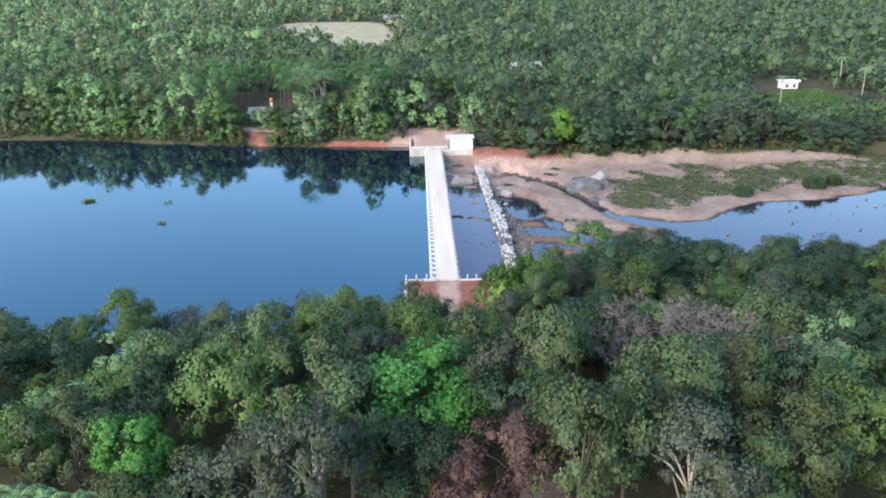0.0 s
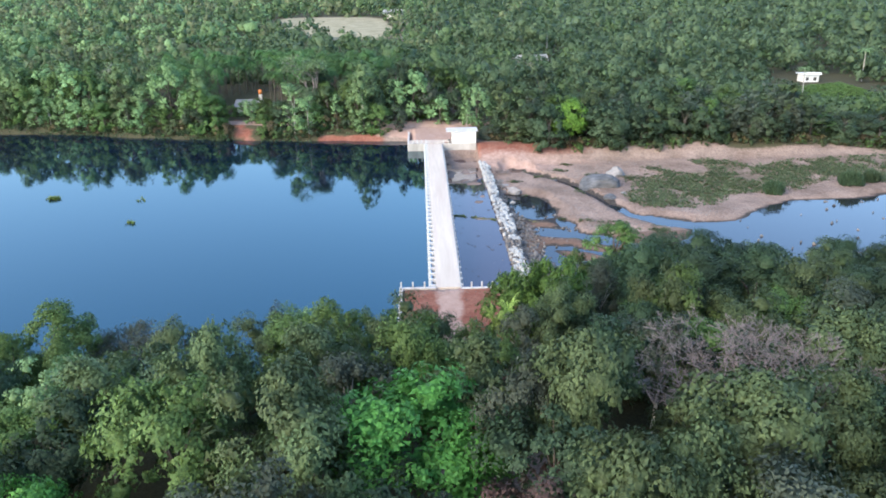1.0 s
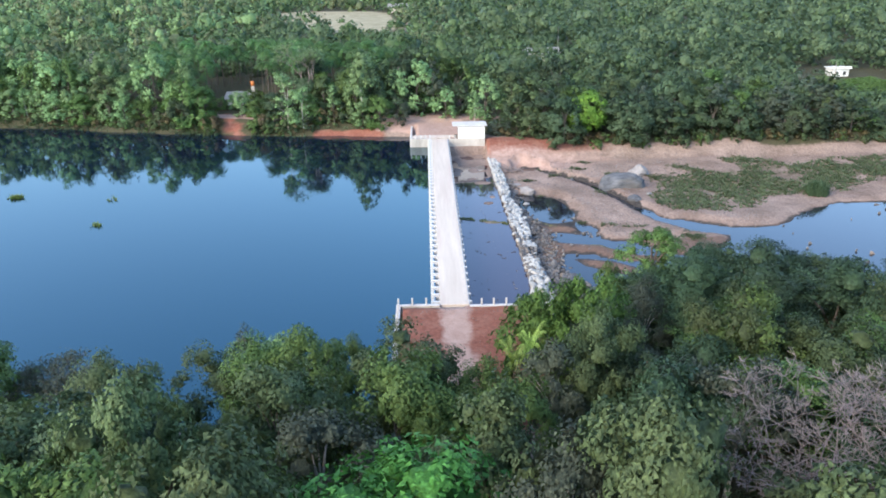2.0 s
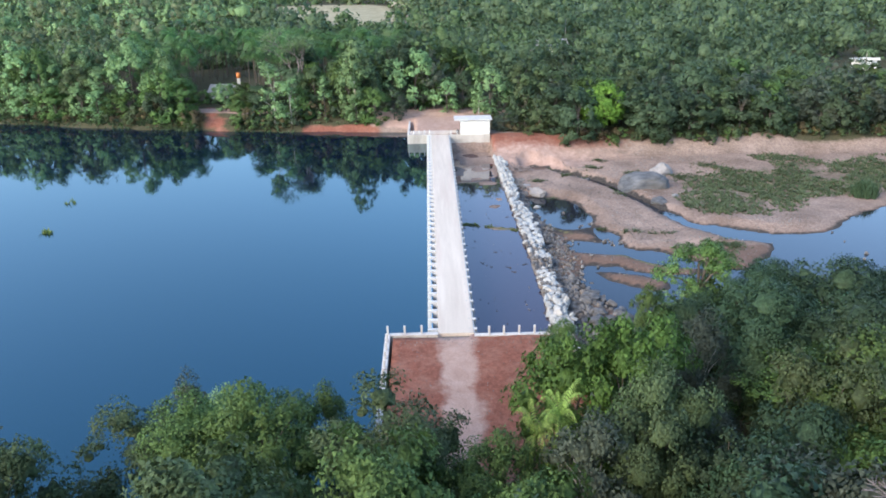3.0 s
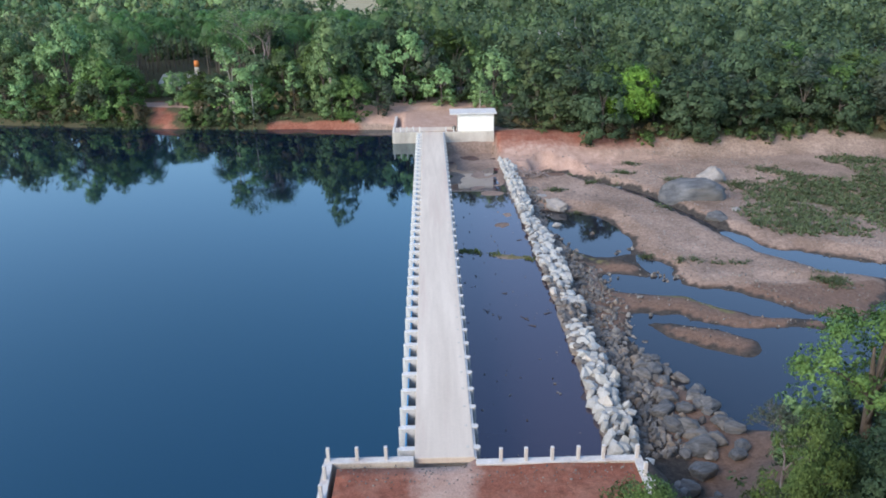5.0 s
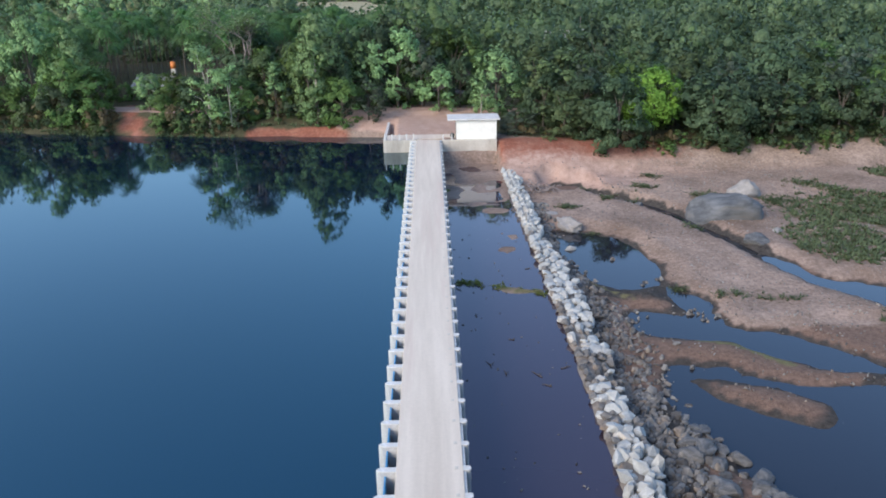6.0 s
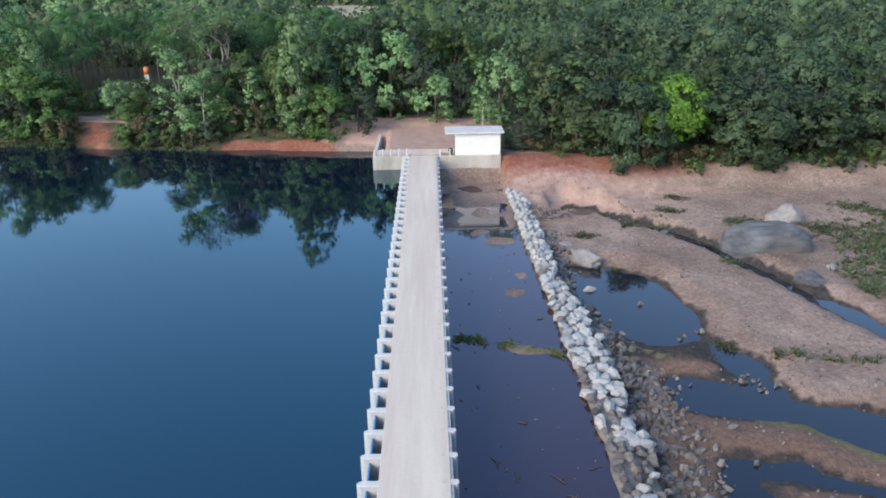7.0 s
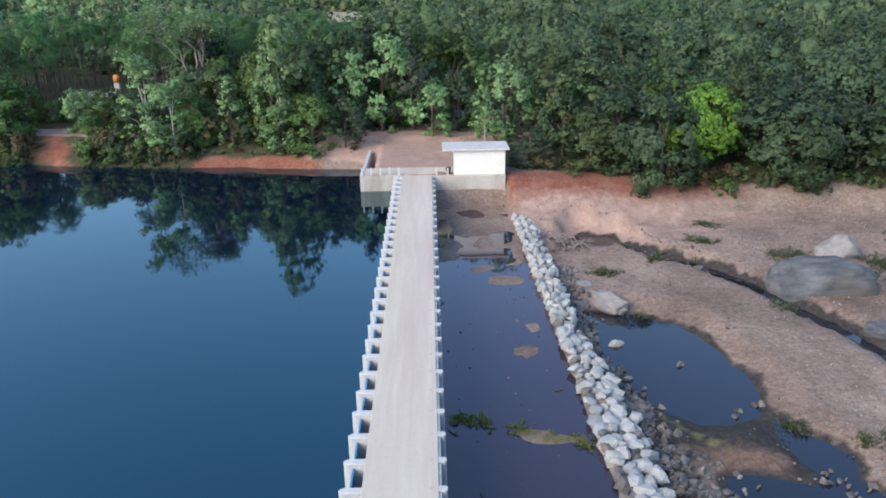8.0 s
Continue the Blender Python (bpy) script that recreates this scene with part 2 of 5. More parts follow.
    col = mixc(nt, mask(sts.outputs["Red"]), col, mud)
    col = mixc(nt, mask(sts.outputs["Green"]), col, algae)
    col = mixc(nt, mask(sts.outputs["Blue"]), col, ramp(nt, broad, [(0.35, (0.30, 0.27, 0.16)), (0.65, (0.44, 0.38, 0.25))]))
    col = mixc(nt, 0.6, col, ramp(nt, grit, [(0.25, (0.55, 0.55, 0.55)), (0.75, (1.35, 1.35, 1.35))]), "MULTIPLY")
    nt.links.new(col, b.inputs["Base Color"])
    bump(nt, b, fine, 0.6, 0.12)
    return m


GROUND = ground_material()


# ---- mesh helpers ----
def mesh_from(name, verts, faces, material, smooth=False, normals=None):
    me = bpy.data.meshes.new(name)
    if isinstance(verts, np.ndarray):
        verts = verts.tolist()
    if isinstance(faces, np.ndarray):
        faces = faces.tolist()
    me.from_pydata(verts, [], faces)
    me.materials.append(material)
    if smooth:
        me.polygons.foreach_set("use_smooth", [True] * len(me.polygons))
    me.update()
    if normals is not None:
        me.polygons.foreach_set("use_smooth", [True] * len(me.polygons))
        me.normals_split_custom_set_from_vertices(normals)
    return me


def mesh_of(name, bm, material, smooth=False):
    me = bpy.data.meshes.new(name)
    bm.to_mesh(me)
    bm.free()
    me.materials.append(material)
    if smooth:
        me.polygons.foreach_set("use_smooth", [True] * len(me.polygons))
    return me


def attach(name, me, parent, label="", m=None):
    ob = new(name, me)
    ob.parent = parent
    if m is not None:
        ob.matrix_basis = m
    if label:
        ob["label"] = label
    return ob


def part(name, bm, material, parent, label="", smooth=False):
    return attach(name, mesh_of(name, bm, material, smooth), parent, label)


def box(bm, x0, x1, y0, y1, z0, z1, bevel=0.0):
    made = bmesh.ops.create_cube(bm, size=1.0)
    bmesh.ops.transform(bm, matrix=Matrix.Translation(((x0 + x1) / 2, (y0 + y1) / 2, (z0 + z1) / 2)) @ Matrix.Diagonal((x1 - x0, y1 - y0, z1 - z0, 1)), verts=made["verts"])
    if bevel:
        edges = list({ed for v in made["verts"] for ed in v.link_edges})
        bmesh.ops.bevel(bm, geom=edges, offset=bevel, segments=2, affect="EDGES", profile=0.6)
    return bm


def tube(verts, faces, path, radii, sides=6):
    """Adds a tapered tube along path to the lists."""
    start = len(verts)
    pts = [Vector(p) for p in path]
    for i, (p, r) in enumerate(zip(pts, radii)):
        ahead = (pts[min(i + 1, len(pts) - 1)] - pts[max(i - 1, 0)]).normalized()
        side = ahead.orthogonal().normalized()
        up = ahead.cross(side)
        for k in range(sides):
            c = 2 * math.pi * k / sides
            verts.append(tuple(p + r * (math.cos(c) * side + math.sin(c) * up)))
    for i in range(len(pts) - 1):
        for k in range(sides):
            a0, b0 = start + i * sides + k, start + i * sides + (k + 1) % sides
            faces.append((a0, b0, b0 + sides, a0 + sides))


def smooth01(v):
    v = np.clip(v, 0, 1)
    return v * v * (3 - 2 * v)


def value_noise(x, y, cell, seed=0):
    """Smooth 2-D noise in -1..1 over arrays."""
    u, v = np.asarray(x, float) / cell, np.asarray(y, float) / cell
    i, j = np.floor(u).astype(int), np.floor(v).astype(int)
    fu, fv = smooth01(u - i), smooth01(v - j)

    def h(p, q):
        n = (p * 374761393 + q * 668265263 + seed * 1442695041) & 0x7FFFFFFF
        n = ((n ^ (n >> 13)) * 1274126177) & 0x7FFFFFFF
        return (n ^ (n >> 16)) % 65536 / 32768.0 - 1

    return (h(i, j) * (1 - fu) + h(i + 1, j) * fu) * (1 - fv) + (h(i, j + 1) * (1 - fu) + h(i + 1, j + 1) * fu) * fv


def to_line(x, y, pts):
    """Distance from points to a polyline."""
    best = np.full(np.shape(x), 1e9)
    for (ax, ay), (bx, by) in zip(pts[:-1], pts[1:]):
        dx, dy = bx - ax, by - ay
        t = np.clip(((x - ax) * dx + (y - ay) * dy) / (dx * dx + dy * dy), 0, 1)
        best = np.minimum(best, np.hypot(x - ax - t * dx, y - ay - t * dy))
    return best


def inside(x, y, poly):
    """Signed distance to a polygon, positive inside."""
    x, y = np.asarray(x, float), np.asarray(y, float)
    odd = np.zeros(x.shape, bool)
    for (ax, ay), (bx, by) in zip(poly, poly[1:] + poly[:1]):
        if ay == by:
            continue
        cross = ((ay > y) != (by > y)) & (x < (bx - ax) * (y - ay) / (by - ay) + ax)
        odd ^= cross
    d = to_line(x, y, poly + poly[:1])
    return np.where(odd, d, -d)


# ---- the lie of the land ----
FAR_SHORE = ((-900, 260), (-400, 226), (-150, 208), (-123, 204), (-107, 202.5), (-90, 197.5), (-72, 192.6), (-49, 187), (-31, 184.3), (-16, 182.8), (-6.3, 182), (2, 182))
NEAR_SHORE = ((-900, 120), (-200, 92), (-60, 80), (-42, 73), (-25, 70), (-10, 68.5), (-5, 68.5))
POOLS = (
    [(12.9, 144.6), (17.2, 144.1), (18.9, 142.8), (20.6, 140.1), (21.3, 136.7), (21.8, 134.4), (21.1, 129.8), (19.9, 129.0), (16.8, 129.4), (15.3, 131.0), (13.7, 135.5), (12.6, 137.1)],
    [(19.5, 130.0), (20.7, 127.0), (21.0, 125.0), (20.4, 123.0), (23.4, 121.6), (23.8, 124.9), (22.4, 127.5), (21.3, 130.0)],
    [(15.6, 123.9), (16.4, 125.1), (19.9, 124.2), (22.5, 122.5), (23.9, 121.4), (27.6, 119.7), (32.1, 114.8), (37, 112.5), (38, 110.5), (31.4, 113.6), (27.4, 115.0), (24.6, 117.6), (20.5, 119.2), (16.8, 120.4)],
    [(32.2, 137.4), (33.6, 135.6), (34.7, 132.2), (36.6, 129.9), (40, 128.2), (46, 124.6), (45, 121), (38.3, 124.4), (36.2, 127.1), (33.9, 130.4), (33.0, 133)],
    [(14.8, 159.8), (16.7, 163.5), (19.1, 162.9), (19.6, 160.3), (17.4, 159.2)],
    [(31, 112.4), (36, 113), (40, 117.5), (43, 121.5), (44.2, 125.1), (52.7, 125.4), (59.2, 132), (67, 136.7), (76.6, 136.2), (85, 138.3), (92, 139.8), (99, 143.4), (130, 149), (220, 150),
     (420, 140), (420, 95), (200, 92), (60, 96.5), (30, 97), (20, 98), (17.5, 104), (16, 108), (15.5, 111), (16.6, 115.8), (20.8, 114.9), (23.2, 113.0), (26.9, 112.3)],
)
BARS = ([(18.0, 113.7), (20.3, 113.2), (24.0, 112.2), (25.7, 110.3), (25.4, 108.8), (24.1, 107.9), (20.9, 109.3), (19.1, 111.0)],)
CREEK = [(12.6, 160.5), (15, 161.0), (19.6, 159.7), (22.5, 155.9), (25.2, 154.0), (28.0, 149.6), (29.5, 144.8), (30.9, 141.4), (32.2, 137.4)]
WEED_BAR = [(1.9, 128.3), (4.2, 128.0), (5.2, 127.0), (9.8, 125.6)]
PLATFORM = [(-6.0, 89.6), (9.9, 89.2), (9.5, 76), (4.5, 66), (2.5, 58), (-3.5, 58), (-5.9, 70)]
TRACK = [(0.2, 92), (0.0, 80), (-0.8, 68), (-1.2, 55), (-1.0, 40), (0.5, 20), (2, -20), (4, -120)]
ROAD = [(-70, 199.5), (-52, 197), (-40, 193.5), (-27, 192), (-14, 191.4), (0, 191.5), (14, 189), (40, 190)]
FIELD = [(-92, 520), (-28, 508), (-16, 420), (-20, 376), (-44, 382), (-66, 410), (-92, 470)]
RED_RAMP = [(-45.8, 185.6), (-48, 190), (-51.5, 198)]


def interp(x, table):
    return np.interp(x, [p[0] for p in table], [p[1] for p in table])


def pool_depth(x, y):
    """Positive inside the pools of the river bed, with ragged shores."""
    rag = 0.55 * value_noise(x, y, 2.3, 3) + 0.3 * value_noise(x, y, 0.9, 4)
    d = np.max([inside(x, y, p) for p in POOLS], axis=0) + rag
    bar = np.max([inside(x, y, p) for p in BARS], axis=0) + 0.5 * rag
    d = np.where(bar > -1.0, np.minimum(d, -bar), d)
    return np.maximum(d, 2.0 * (0.55 - to_line(x, y, CREEK) + 0.35 * rag))


def land(x, y):
    """Height of the ground."""
    x, y = np.asarray(x, float), np.asarray(y, float)
    rough = 0.10 * value_noise(x, y, 3.1, 7) + 0.05 * value_noise(x, y, 1.1, 8)
    roll = 0.5 * value_noise(x, y, 23, 9)
    # upstream: the far and the near bank of the lake
    u = y - interp(x, FAR_SHORE) + 1.0 * value_noise(x, y, 4.5, 11)
    far = np.where(u > 0, 0.05 + 1.1 * smooth01(u / 1.6) + 1.7 * smooth01((u - 1.0) / 7) + 2.2 * smooth01((u - 12) / 20), np.maximum(u * 0.45, -4))
    v = interp(x, NEAR_SHORE) - y + 1.2 * value_noise(x, y, 5.0, 12)
    near = np.where(v > 0, 0.05 + 1.6 * smooth01(v / 5) + np.minimum(0.075 * v, 4.5), np.maximum(v * 0.5, -4))
    up = np.maximum(far, near)
    # downstream: sand and gravel bars with pools, banks on both sides
    bar = -2.35 + 0.3 * value_noise(x, y, 14, 13) + 0.6 * smooth01((y - 148) / 14) + 0.5 * smooth01((26 - x) / 12) * smooth01((y - 130) / 8)
    bar = np.where(y < 122, np.minimum(bar, -2.62 + 0.1 * value_noise(x, y, 4, 5)), bar)
    d = pool_depth(x, y)
    bar = np.where(d > -2.2, np.minimum(bar, -3.0 - 0.30 * d), bar)
    bar = np.maximum(bar, -3.9)
    toe = 163.5 + 2.0 * value_noise(x, y, 16, 14) + np.maximum(0, (x - 60) * 0.05)
    bar = bar + (2.0 + bar * -0.55) * smooth01((y - toe) / 7.5)
    bar = np.where(y > toe + 6, np.maximum(bar, 0.9), bar)
    shore = 95.5 - 3.2 * smooth01((x - 9) / 3) * smooth01((20 - x) / 6) + 0.8 * value_noise(x, y, 6, 15) + np.maximum(0, (x - 60) * 0.02)
    w = shore - y
    south = np.where(w > 0, -3.1 + 5.2 * smooth01(w / 9) + np.minimum(0.055 * w, 4.0), -99)
    down = np.maximum(bar, south)
    apron = (x > 0) & (x < 9.9) & (y > 89.5) & (y < 170.5)
    silt = -2.1 + 0.50 * smooth01((y - 143.5) / 6) + 0.10 * smooth01((y - 158) / 8) + 0.16 * value_noise(x, y, 2.6, 51) * smooth01((y - 140) / 8) + 0.1 * value_noise(x, y, 1.2, 52)
    silt = np.maximum(silt, -1.54 - 0.35 * np.maximum(0, to_line(x, y, WEED_BAR) - 0.35 - 0.5 * value_noise(x, y, 1.7, 53)))
    for px, py, r in ((7.8, 139.9, 0.55), (7.5, 136.2, 0.65)):
        silt = np.maximum(silt, -1.52 - 0.3 * np.maximum(0, np.hypot((x - px) * 0.8, y - py) - r + 0.7 * value_noise(x, y, 0.8, 54)))
    down = np.where(apron, silt, down)
    side = smooth01((x + 1.0) / 2.0)
    z = up * (1 - side) + down * side
    # ground behind the abutments
    back = (x > -6.2) & (x < 9.4) & (y > 171.6)
    z = np.where(back, np.clip(TOP - 0.1 + 0.035 * (y - 175), TOP - 0.1, 2.6), z)
    d = inside(x, y, PLATFORM)
    z = np.where(d > -4, z + (TOP + 0.02 + 0.02 * np.maximum(0, 76 - y) - z) * smooth01((d + 4) / 4), z)
    z = np.where((d <= 0) & (y > 66) & (x < -5.5) & (x > -12), np.minimum(z, up), z)
    z = np.where((y > 89.4) & (y < 171.3) & (x > -6.2) & (x < 1), -4.0, z)
    on_road = smooth01((3.2 - to_line(x, y, ROAD)) / 1.6)
    z = z + (2.55 - z) * on_road * (x > -75)
    z = z - 1.7 * smooth01((x - 95) / 25) * smooth01((y - 192) / 16) * smooth01((330 - y) / 40)
    # the plain beyond, with low hills at the horizon
    z = z + np.where(y > 230, 0.012 * (y - 230) * smooth01((y - 230) / 200), 0) * smooth01((1200 - y) / 500)
    z = z + 55 * smooth01((np.hypot(x, y - 100) - 1300) / 1500) * (0.6 + 0.4 * value_noise(x, y, 420, 17))
    calm = smooth01(np.maximum(to_line(x, y, TRACK) - 2, 0) / 3)
    return z + rough * (0.4 + 0.6 * calm) + roll * smooth01((np.abs(y - 130) - 70) / 30) * calm


def spread(lo, hi, core_lo, core_hi, step, growth):
    out = list(np.arange(core_lo, core_hi + step / 2, step))
    for sign, end, edge in ((-1, lo, core_lo), (1, hi, core_hi)):
        s, p, extra = step, edge, []
        while sign * (end - p) > 0:
            s *= growth
            p += sign * s
            extra.append(p)
        out = extra[::-1] + out if sign < 0 else out + extra
    return np.array(out)


def build_ground():
    xs = spread(-3500, 3500, -14, 42, 0.65, 1.055)
    ys = spread(-900, 4200, 68, 190, 0.7, 1.055)
    gx, gy = np.meshgrid(xs, ys)
    gz = land(gx, gy)
    nx, ny = len(xs), len(ys)
    verts = np.stack([gx.ravel(), gy.ravel(), gz.ravel()], 1)
    k = (np.arange(ny - 1)[:, None] * nx + np.arange(nx - 1)[None, :]).ravel()
    faces = np.stack([k, k + 1, k + nx + 1, k + nx], 1)
    me = mesh_from("ground", verts, faces, GROUND, True)
    x, y, z = verts.T
    u = y - interp(x, FAR_SHORE)
    v = interp(x, NEAR_SHORE) - y
    forest = np.maximum(smooth01((u + 2.6) / 1.2) * smooth01((-12.0 - x + 1.5 * value_noise(x, y, 2.5, 81)) / 4.5), smooth01((y - interp(x, ((10, 174), (20, 170), (30, 167.6), (60, 167.5), (140, 167))) - 1.5 * value_noise(x, y, 7, 14)) / 3) * (x > 10))
    forest = np.maximum(forest, smooth01((v + 1) / 3) * (x < 3))
    forest = np.maximum(forest, smooth01((94 - y) / 4) * (x > 8))
    grassland = inside(x, y, [(36.7, 132.7), (42, 150), (58.6, 161.4), (86.3, 161.4), (113.7, 169.9), (140, 166), (100, 145.5), (79.5, 147.4), (64.6, 142.2), (49.9, 134.4)])
    green = np.maximum(forest, 0.45 * smooth01((grassland + 1) / 6))
    red = np.maximum(smooth01((inside(x, y, PLATFORM) + 0.6) / 0.8), smooth01((2.6 - u) / 1.5) * smooth01((u + 2) / 1.0) * smooth01((x + 30) / 3) * smooth01((-10.5 - x + 1.5 * value_noise(x, y, 2.5, 82)) / 5))
    red = np.maximum(red, 0.8 * smooth01((2.5 - to_line(x, y, RED_RAMP)) / 1.4))
    red = np.maximum(red, 0.72 * smooth01((z + 1.6) / 1.4) * (x > 9) * smooth01((y - 160) / 5) * (y < 173) * smooth01((56 - x) / 40))
    dust = np.maximum(smooth01((2.9 + 0.5 * value_noise(x, y, 2.6, 61) + 0.3 * value_noise(x, y, 1.3, 62) - to_line(x, y, TRACK)) / 2.4) * 0.85, smooth01((2.6 - to_line(x, y, ROAD)) / 1.2) * (x > -75))
    dust = np.maximum(dust, 0.9 * smooth01((inside(x, y, [(-14.5, 183.5), (-6, 182.5), (-6, 172), (9.4, 172), (5, 190), (-14, 190)]) + 0.8) / 1.6))
    dust = np.maximum(dust, 0.68 * smooth01((x - 8) / 3) * smooth01((52 - x + 5 * value_noise(x, y, 6, 71)) / 34) * smooth01((y - 155 + 3 * value_noise(x, y, 4, 72)) / 8) * smooth01((171 - y) / 5))
    field = inside(x, y, FIELD)
    lawn = inside(x, y, [(112, 214), (150, 218), (170, 283), (146, 262), (112, 240)])
    d = pool_depth(x, y)
    wet = np.maximum(0.95 * smooth01((-2.75 - z) / 0.22) * (x > 9), smooth01((z + 1.9) / -0.3) * (x > 1) * (x < 10) * (y > 89))
    wet = np.maximum(wet, 0.8 * smooth01((122 - y) / 2.5) * smooth01((y - 86) / 3) * (x > 10) * (x < 45))
    wet = np.maximum(wet, 0.85 * smooth01((inside(x, y, [(13, 131), (20, 130.5), (21.5, 127), (20, 124.5), (15, 125.2), (13, 122)]) + 0.8) / 1.4))
    red = red * (1 - smooth01((lawn + 4) / 6))
    green = np.maximum(green, smooth01((lawn + 4) / 6)) * (1 - smooth01((field + 6) / 12))
    cover = np.stack([red, green, dust, wet], 1).clip(0, 1)
    layer = me.color_attributes.new("cover", "FLOAT_COLOR", "POINT")
    layer.data.foreach_set("color", cover.astype(np.float32).ravel())
    mud = 1.1 * smooth01((1.7 + 0.45 * value_noise(x, y, 1.6, 64) - to_line(x, y, CREEK)) / 0.8) * (x > 13)
    mud = np.maximum(mud, 0.8 * smooth01((d + 0.9) / 0.7) * (x > 11) * (y < 168))
    mud = np.maximum(mud, 0.75 * smooth01((inside(x, y, [(13, 134), (16, 131), (22, 129.5), (23.5, 126), (20, 125.5), (14.5, 126), (13.5, 112), (17, 112), (15, 97), (11, 97), (12, 130)]) + 0.5) / 1.5))
    mud = np.maximum(mud, 0.85 * smooth01((x - 10) / 1) * smooth01((16.5 - x) / 2.5) * smooth01((y - 84) / 2) * smooth01((98 - y) / 2))
    moss = smooth01((0.9 - to_line(x, y, [(20.5, 119.4), (23.5, 117.8), (25.4, 115.2)])) / 0.8)
    moss = np.maximum(moss, 0.9 * smooth01((0.7 - to_line(x, y, WEED_BAR)) / 0.6))
    moss = np.maximum(moss, 0.75 * smooth01((0.8 - to_line(x, y, [(14.2, 130.4), (15.6, 127.8), (17.0, 126.4)])) / 0.8))
    straw = smooth01((field + 6) / 10)
    stain = np.stack([mud, moss, straw, 0 * x + 1], 1).clip(0, 1)
    layer = me.color_attributes.new("stain", "FLOAT_COLOR", "POINT")
    layer.data.foreach_set("color", stain.astype(np.float32).ravel())
    tagged(new("ground", me), "sandy river bed, red soil banks and forest floor", "ground", kind="structure")


build_ground()


def sheet(name, pts, z, material, label):
    me = mesh_from(name, [(x, y, z) for x, y in pts], [tuple(range(len(pts)))], material)
    tagged(new(name, me), label, "water", kind="structure")


sheet("water_lake", [(-1400, 40), (-4, 40), (-4, 89.6), (-2.13, 89.6), (-2.13, 171.4), (-4, 171.4), (-4, 190), (-1400, 330)], LAKE, LAKEW, "still deep blue reservoir water mirroring trees and sky")
sheet("water_apron", [(0.5, 89.8), (10.6, 89.8), (10.6, 171), (0.5, 171)], APRON, POOLW, "shallow dark purple-brown pool below the barrage")
sheet("water_river", [(10.7, 60), (900, 60), (900, 175), (10.7, 168)], RIVER, RIVERW, "shallow blue-grey river pools between sand bars")


# ---- barrage with road deck ----
def pier_mesh(name, levels, material):
    """One pier or its cap: a thin wall across the dam, nosed upstream."""
    bm = bmesh.new()
    outline = [(-2.45, -0.10), (-2.52, 0.0), (-2.45, 0.10), (-2.30, 0.17), (1.86, 0.17), (1.94, 0.10), (1.94, -0.10), (1.86, -0.17), (-2.30, -0.17)]
    rings = [[bm.verts.new((x, y * s, z)) for x, y in outline] for z, s in levels]
    for lo, hi in zip(rings[:-1], rings[1:]):
        for i in range(len(outline)):
            j = (i + 1) % len(outline)
            bm.faces.new((lo[i], lo[j], hi[j], hi[i]))
    bm.faces.new(rings[-1])
    bmesh.ops.recalc_face_normals(bm, faces=bm.faces[:])
    bm.faces.new(rings[0][::-1])
    return mesh_of(name, bm, material)


PIER_STEP, PIER_FIRST, PIER_COUNT = 1.95, 90.7, 42


def build_barrage():
    dam = tagged(new("barrage_bridge"), "pale concrete barrage bridge with closely spaced piers and blue gates", "dam")
    bm = bmesh.new()
    box(bm, -1.58, 1.58, DAM_A, DAM_B, TOP - 0.34, TOP + 0.012, 0.03)
    part("deck", bm, DECK, dam, "dusty pale concrete road deck")
    bm = bmesh.new()
    box(bm, 1.581, 1.70, DAM_A, DAM_B, TOP - 0.42, TOP - 0.06, 0.02)
    part("ledge", bm, PIER, dam, "narrow pale ledge along the downstream edge")
    bm = bmesh.new()
    box(bm, -0.9, 0.9, DAM_A, DAM_B, -4.2, -0.9)
    part("sill", bm, WALLC, dam, "damp concrete sill under the deck")
    pier = pier_mesh("pier", [(-4.2, 1.0), (TOP - 0.05, 1.0)], PIERSHADE)
    cap = pier_mesh("cap", [(TOP - 0.048, 1.05), (TOP - 0.015, 1.05), (TOP, 1.0)], PIER)
    bm = bmesh.new()
    box(bm, -2.13, -2.09, 0.17, PIER_STEP - 0.17, -3.0, 1.50, 0.01)
    for z in (-0.4, 0.2, 0.84, 1.41):
        box(bm, -2.09, -2.05, 0.19, PIER_STEP - 0.19, z, z + 0.09)
    gate = mesh_of("gate", bm, GATE)
    bm = bmesh.new()
    box(bm, 1.18, 1.34, -0.10, 0.10, TOP + 0.004, TOP + 0.022)
    socket = mesh_of("post_socket", bm, WALLC)
    for k in range(PIER_COUNT):
        y = PIER_FIRST + k * PIER_STEP
        if y > DAM_B - 0.3:
            break
        attach("cap", cap, attach("pier", pier, dam, "grey water-stained concrete pier", pose(0, y, 0)), "whitish pier cap")
        attach("post_socket", socket, dam, m=pose(0, y, 0))
        if y + PIER_STEP < DAM_B:
            attach("gate", gate, dam, m=pose(0, y, 0))


def post_mesh():
    bm = bmesh.new()
    box(bm, -0.09, 0.09, -0.09, 0.09, 0.0, 0.80, 0.025)
    return mesh_of("guard_post", bm, CURB)


POST = post_mesh()


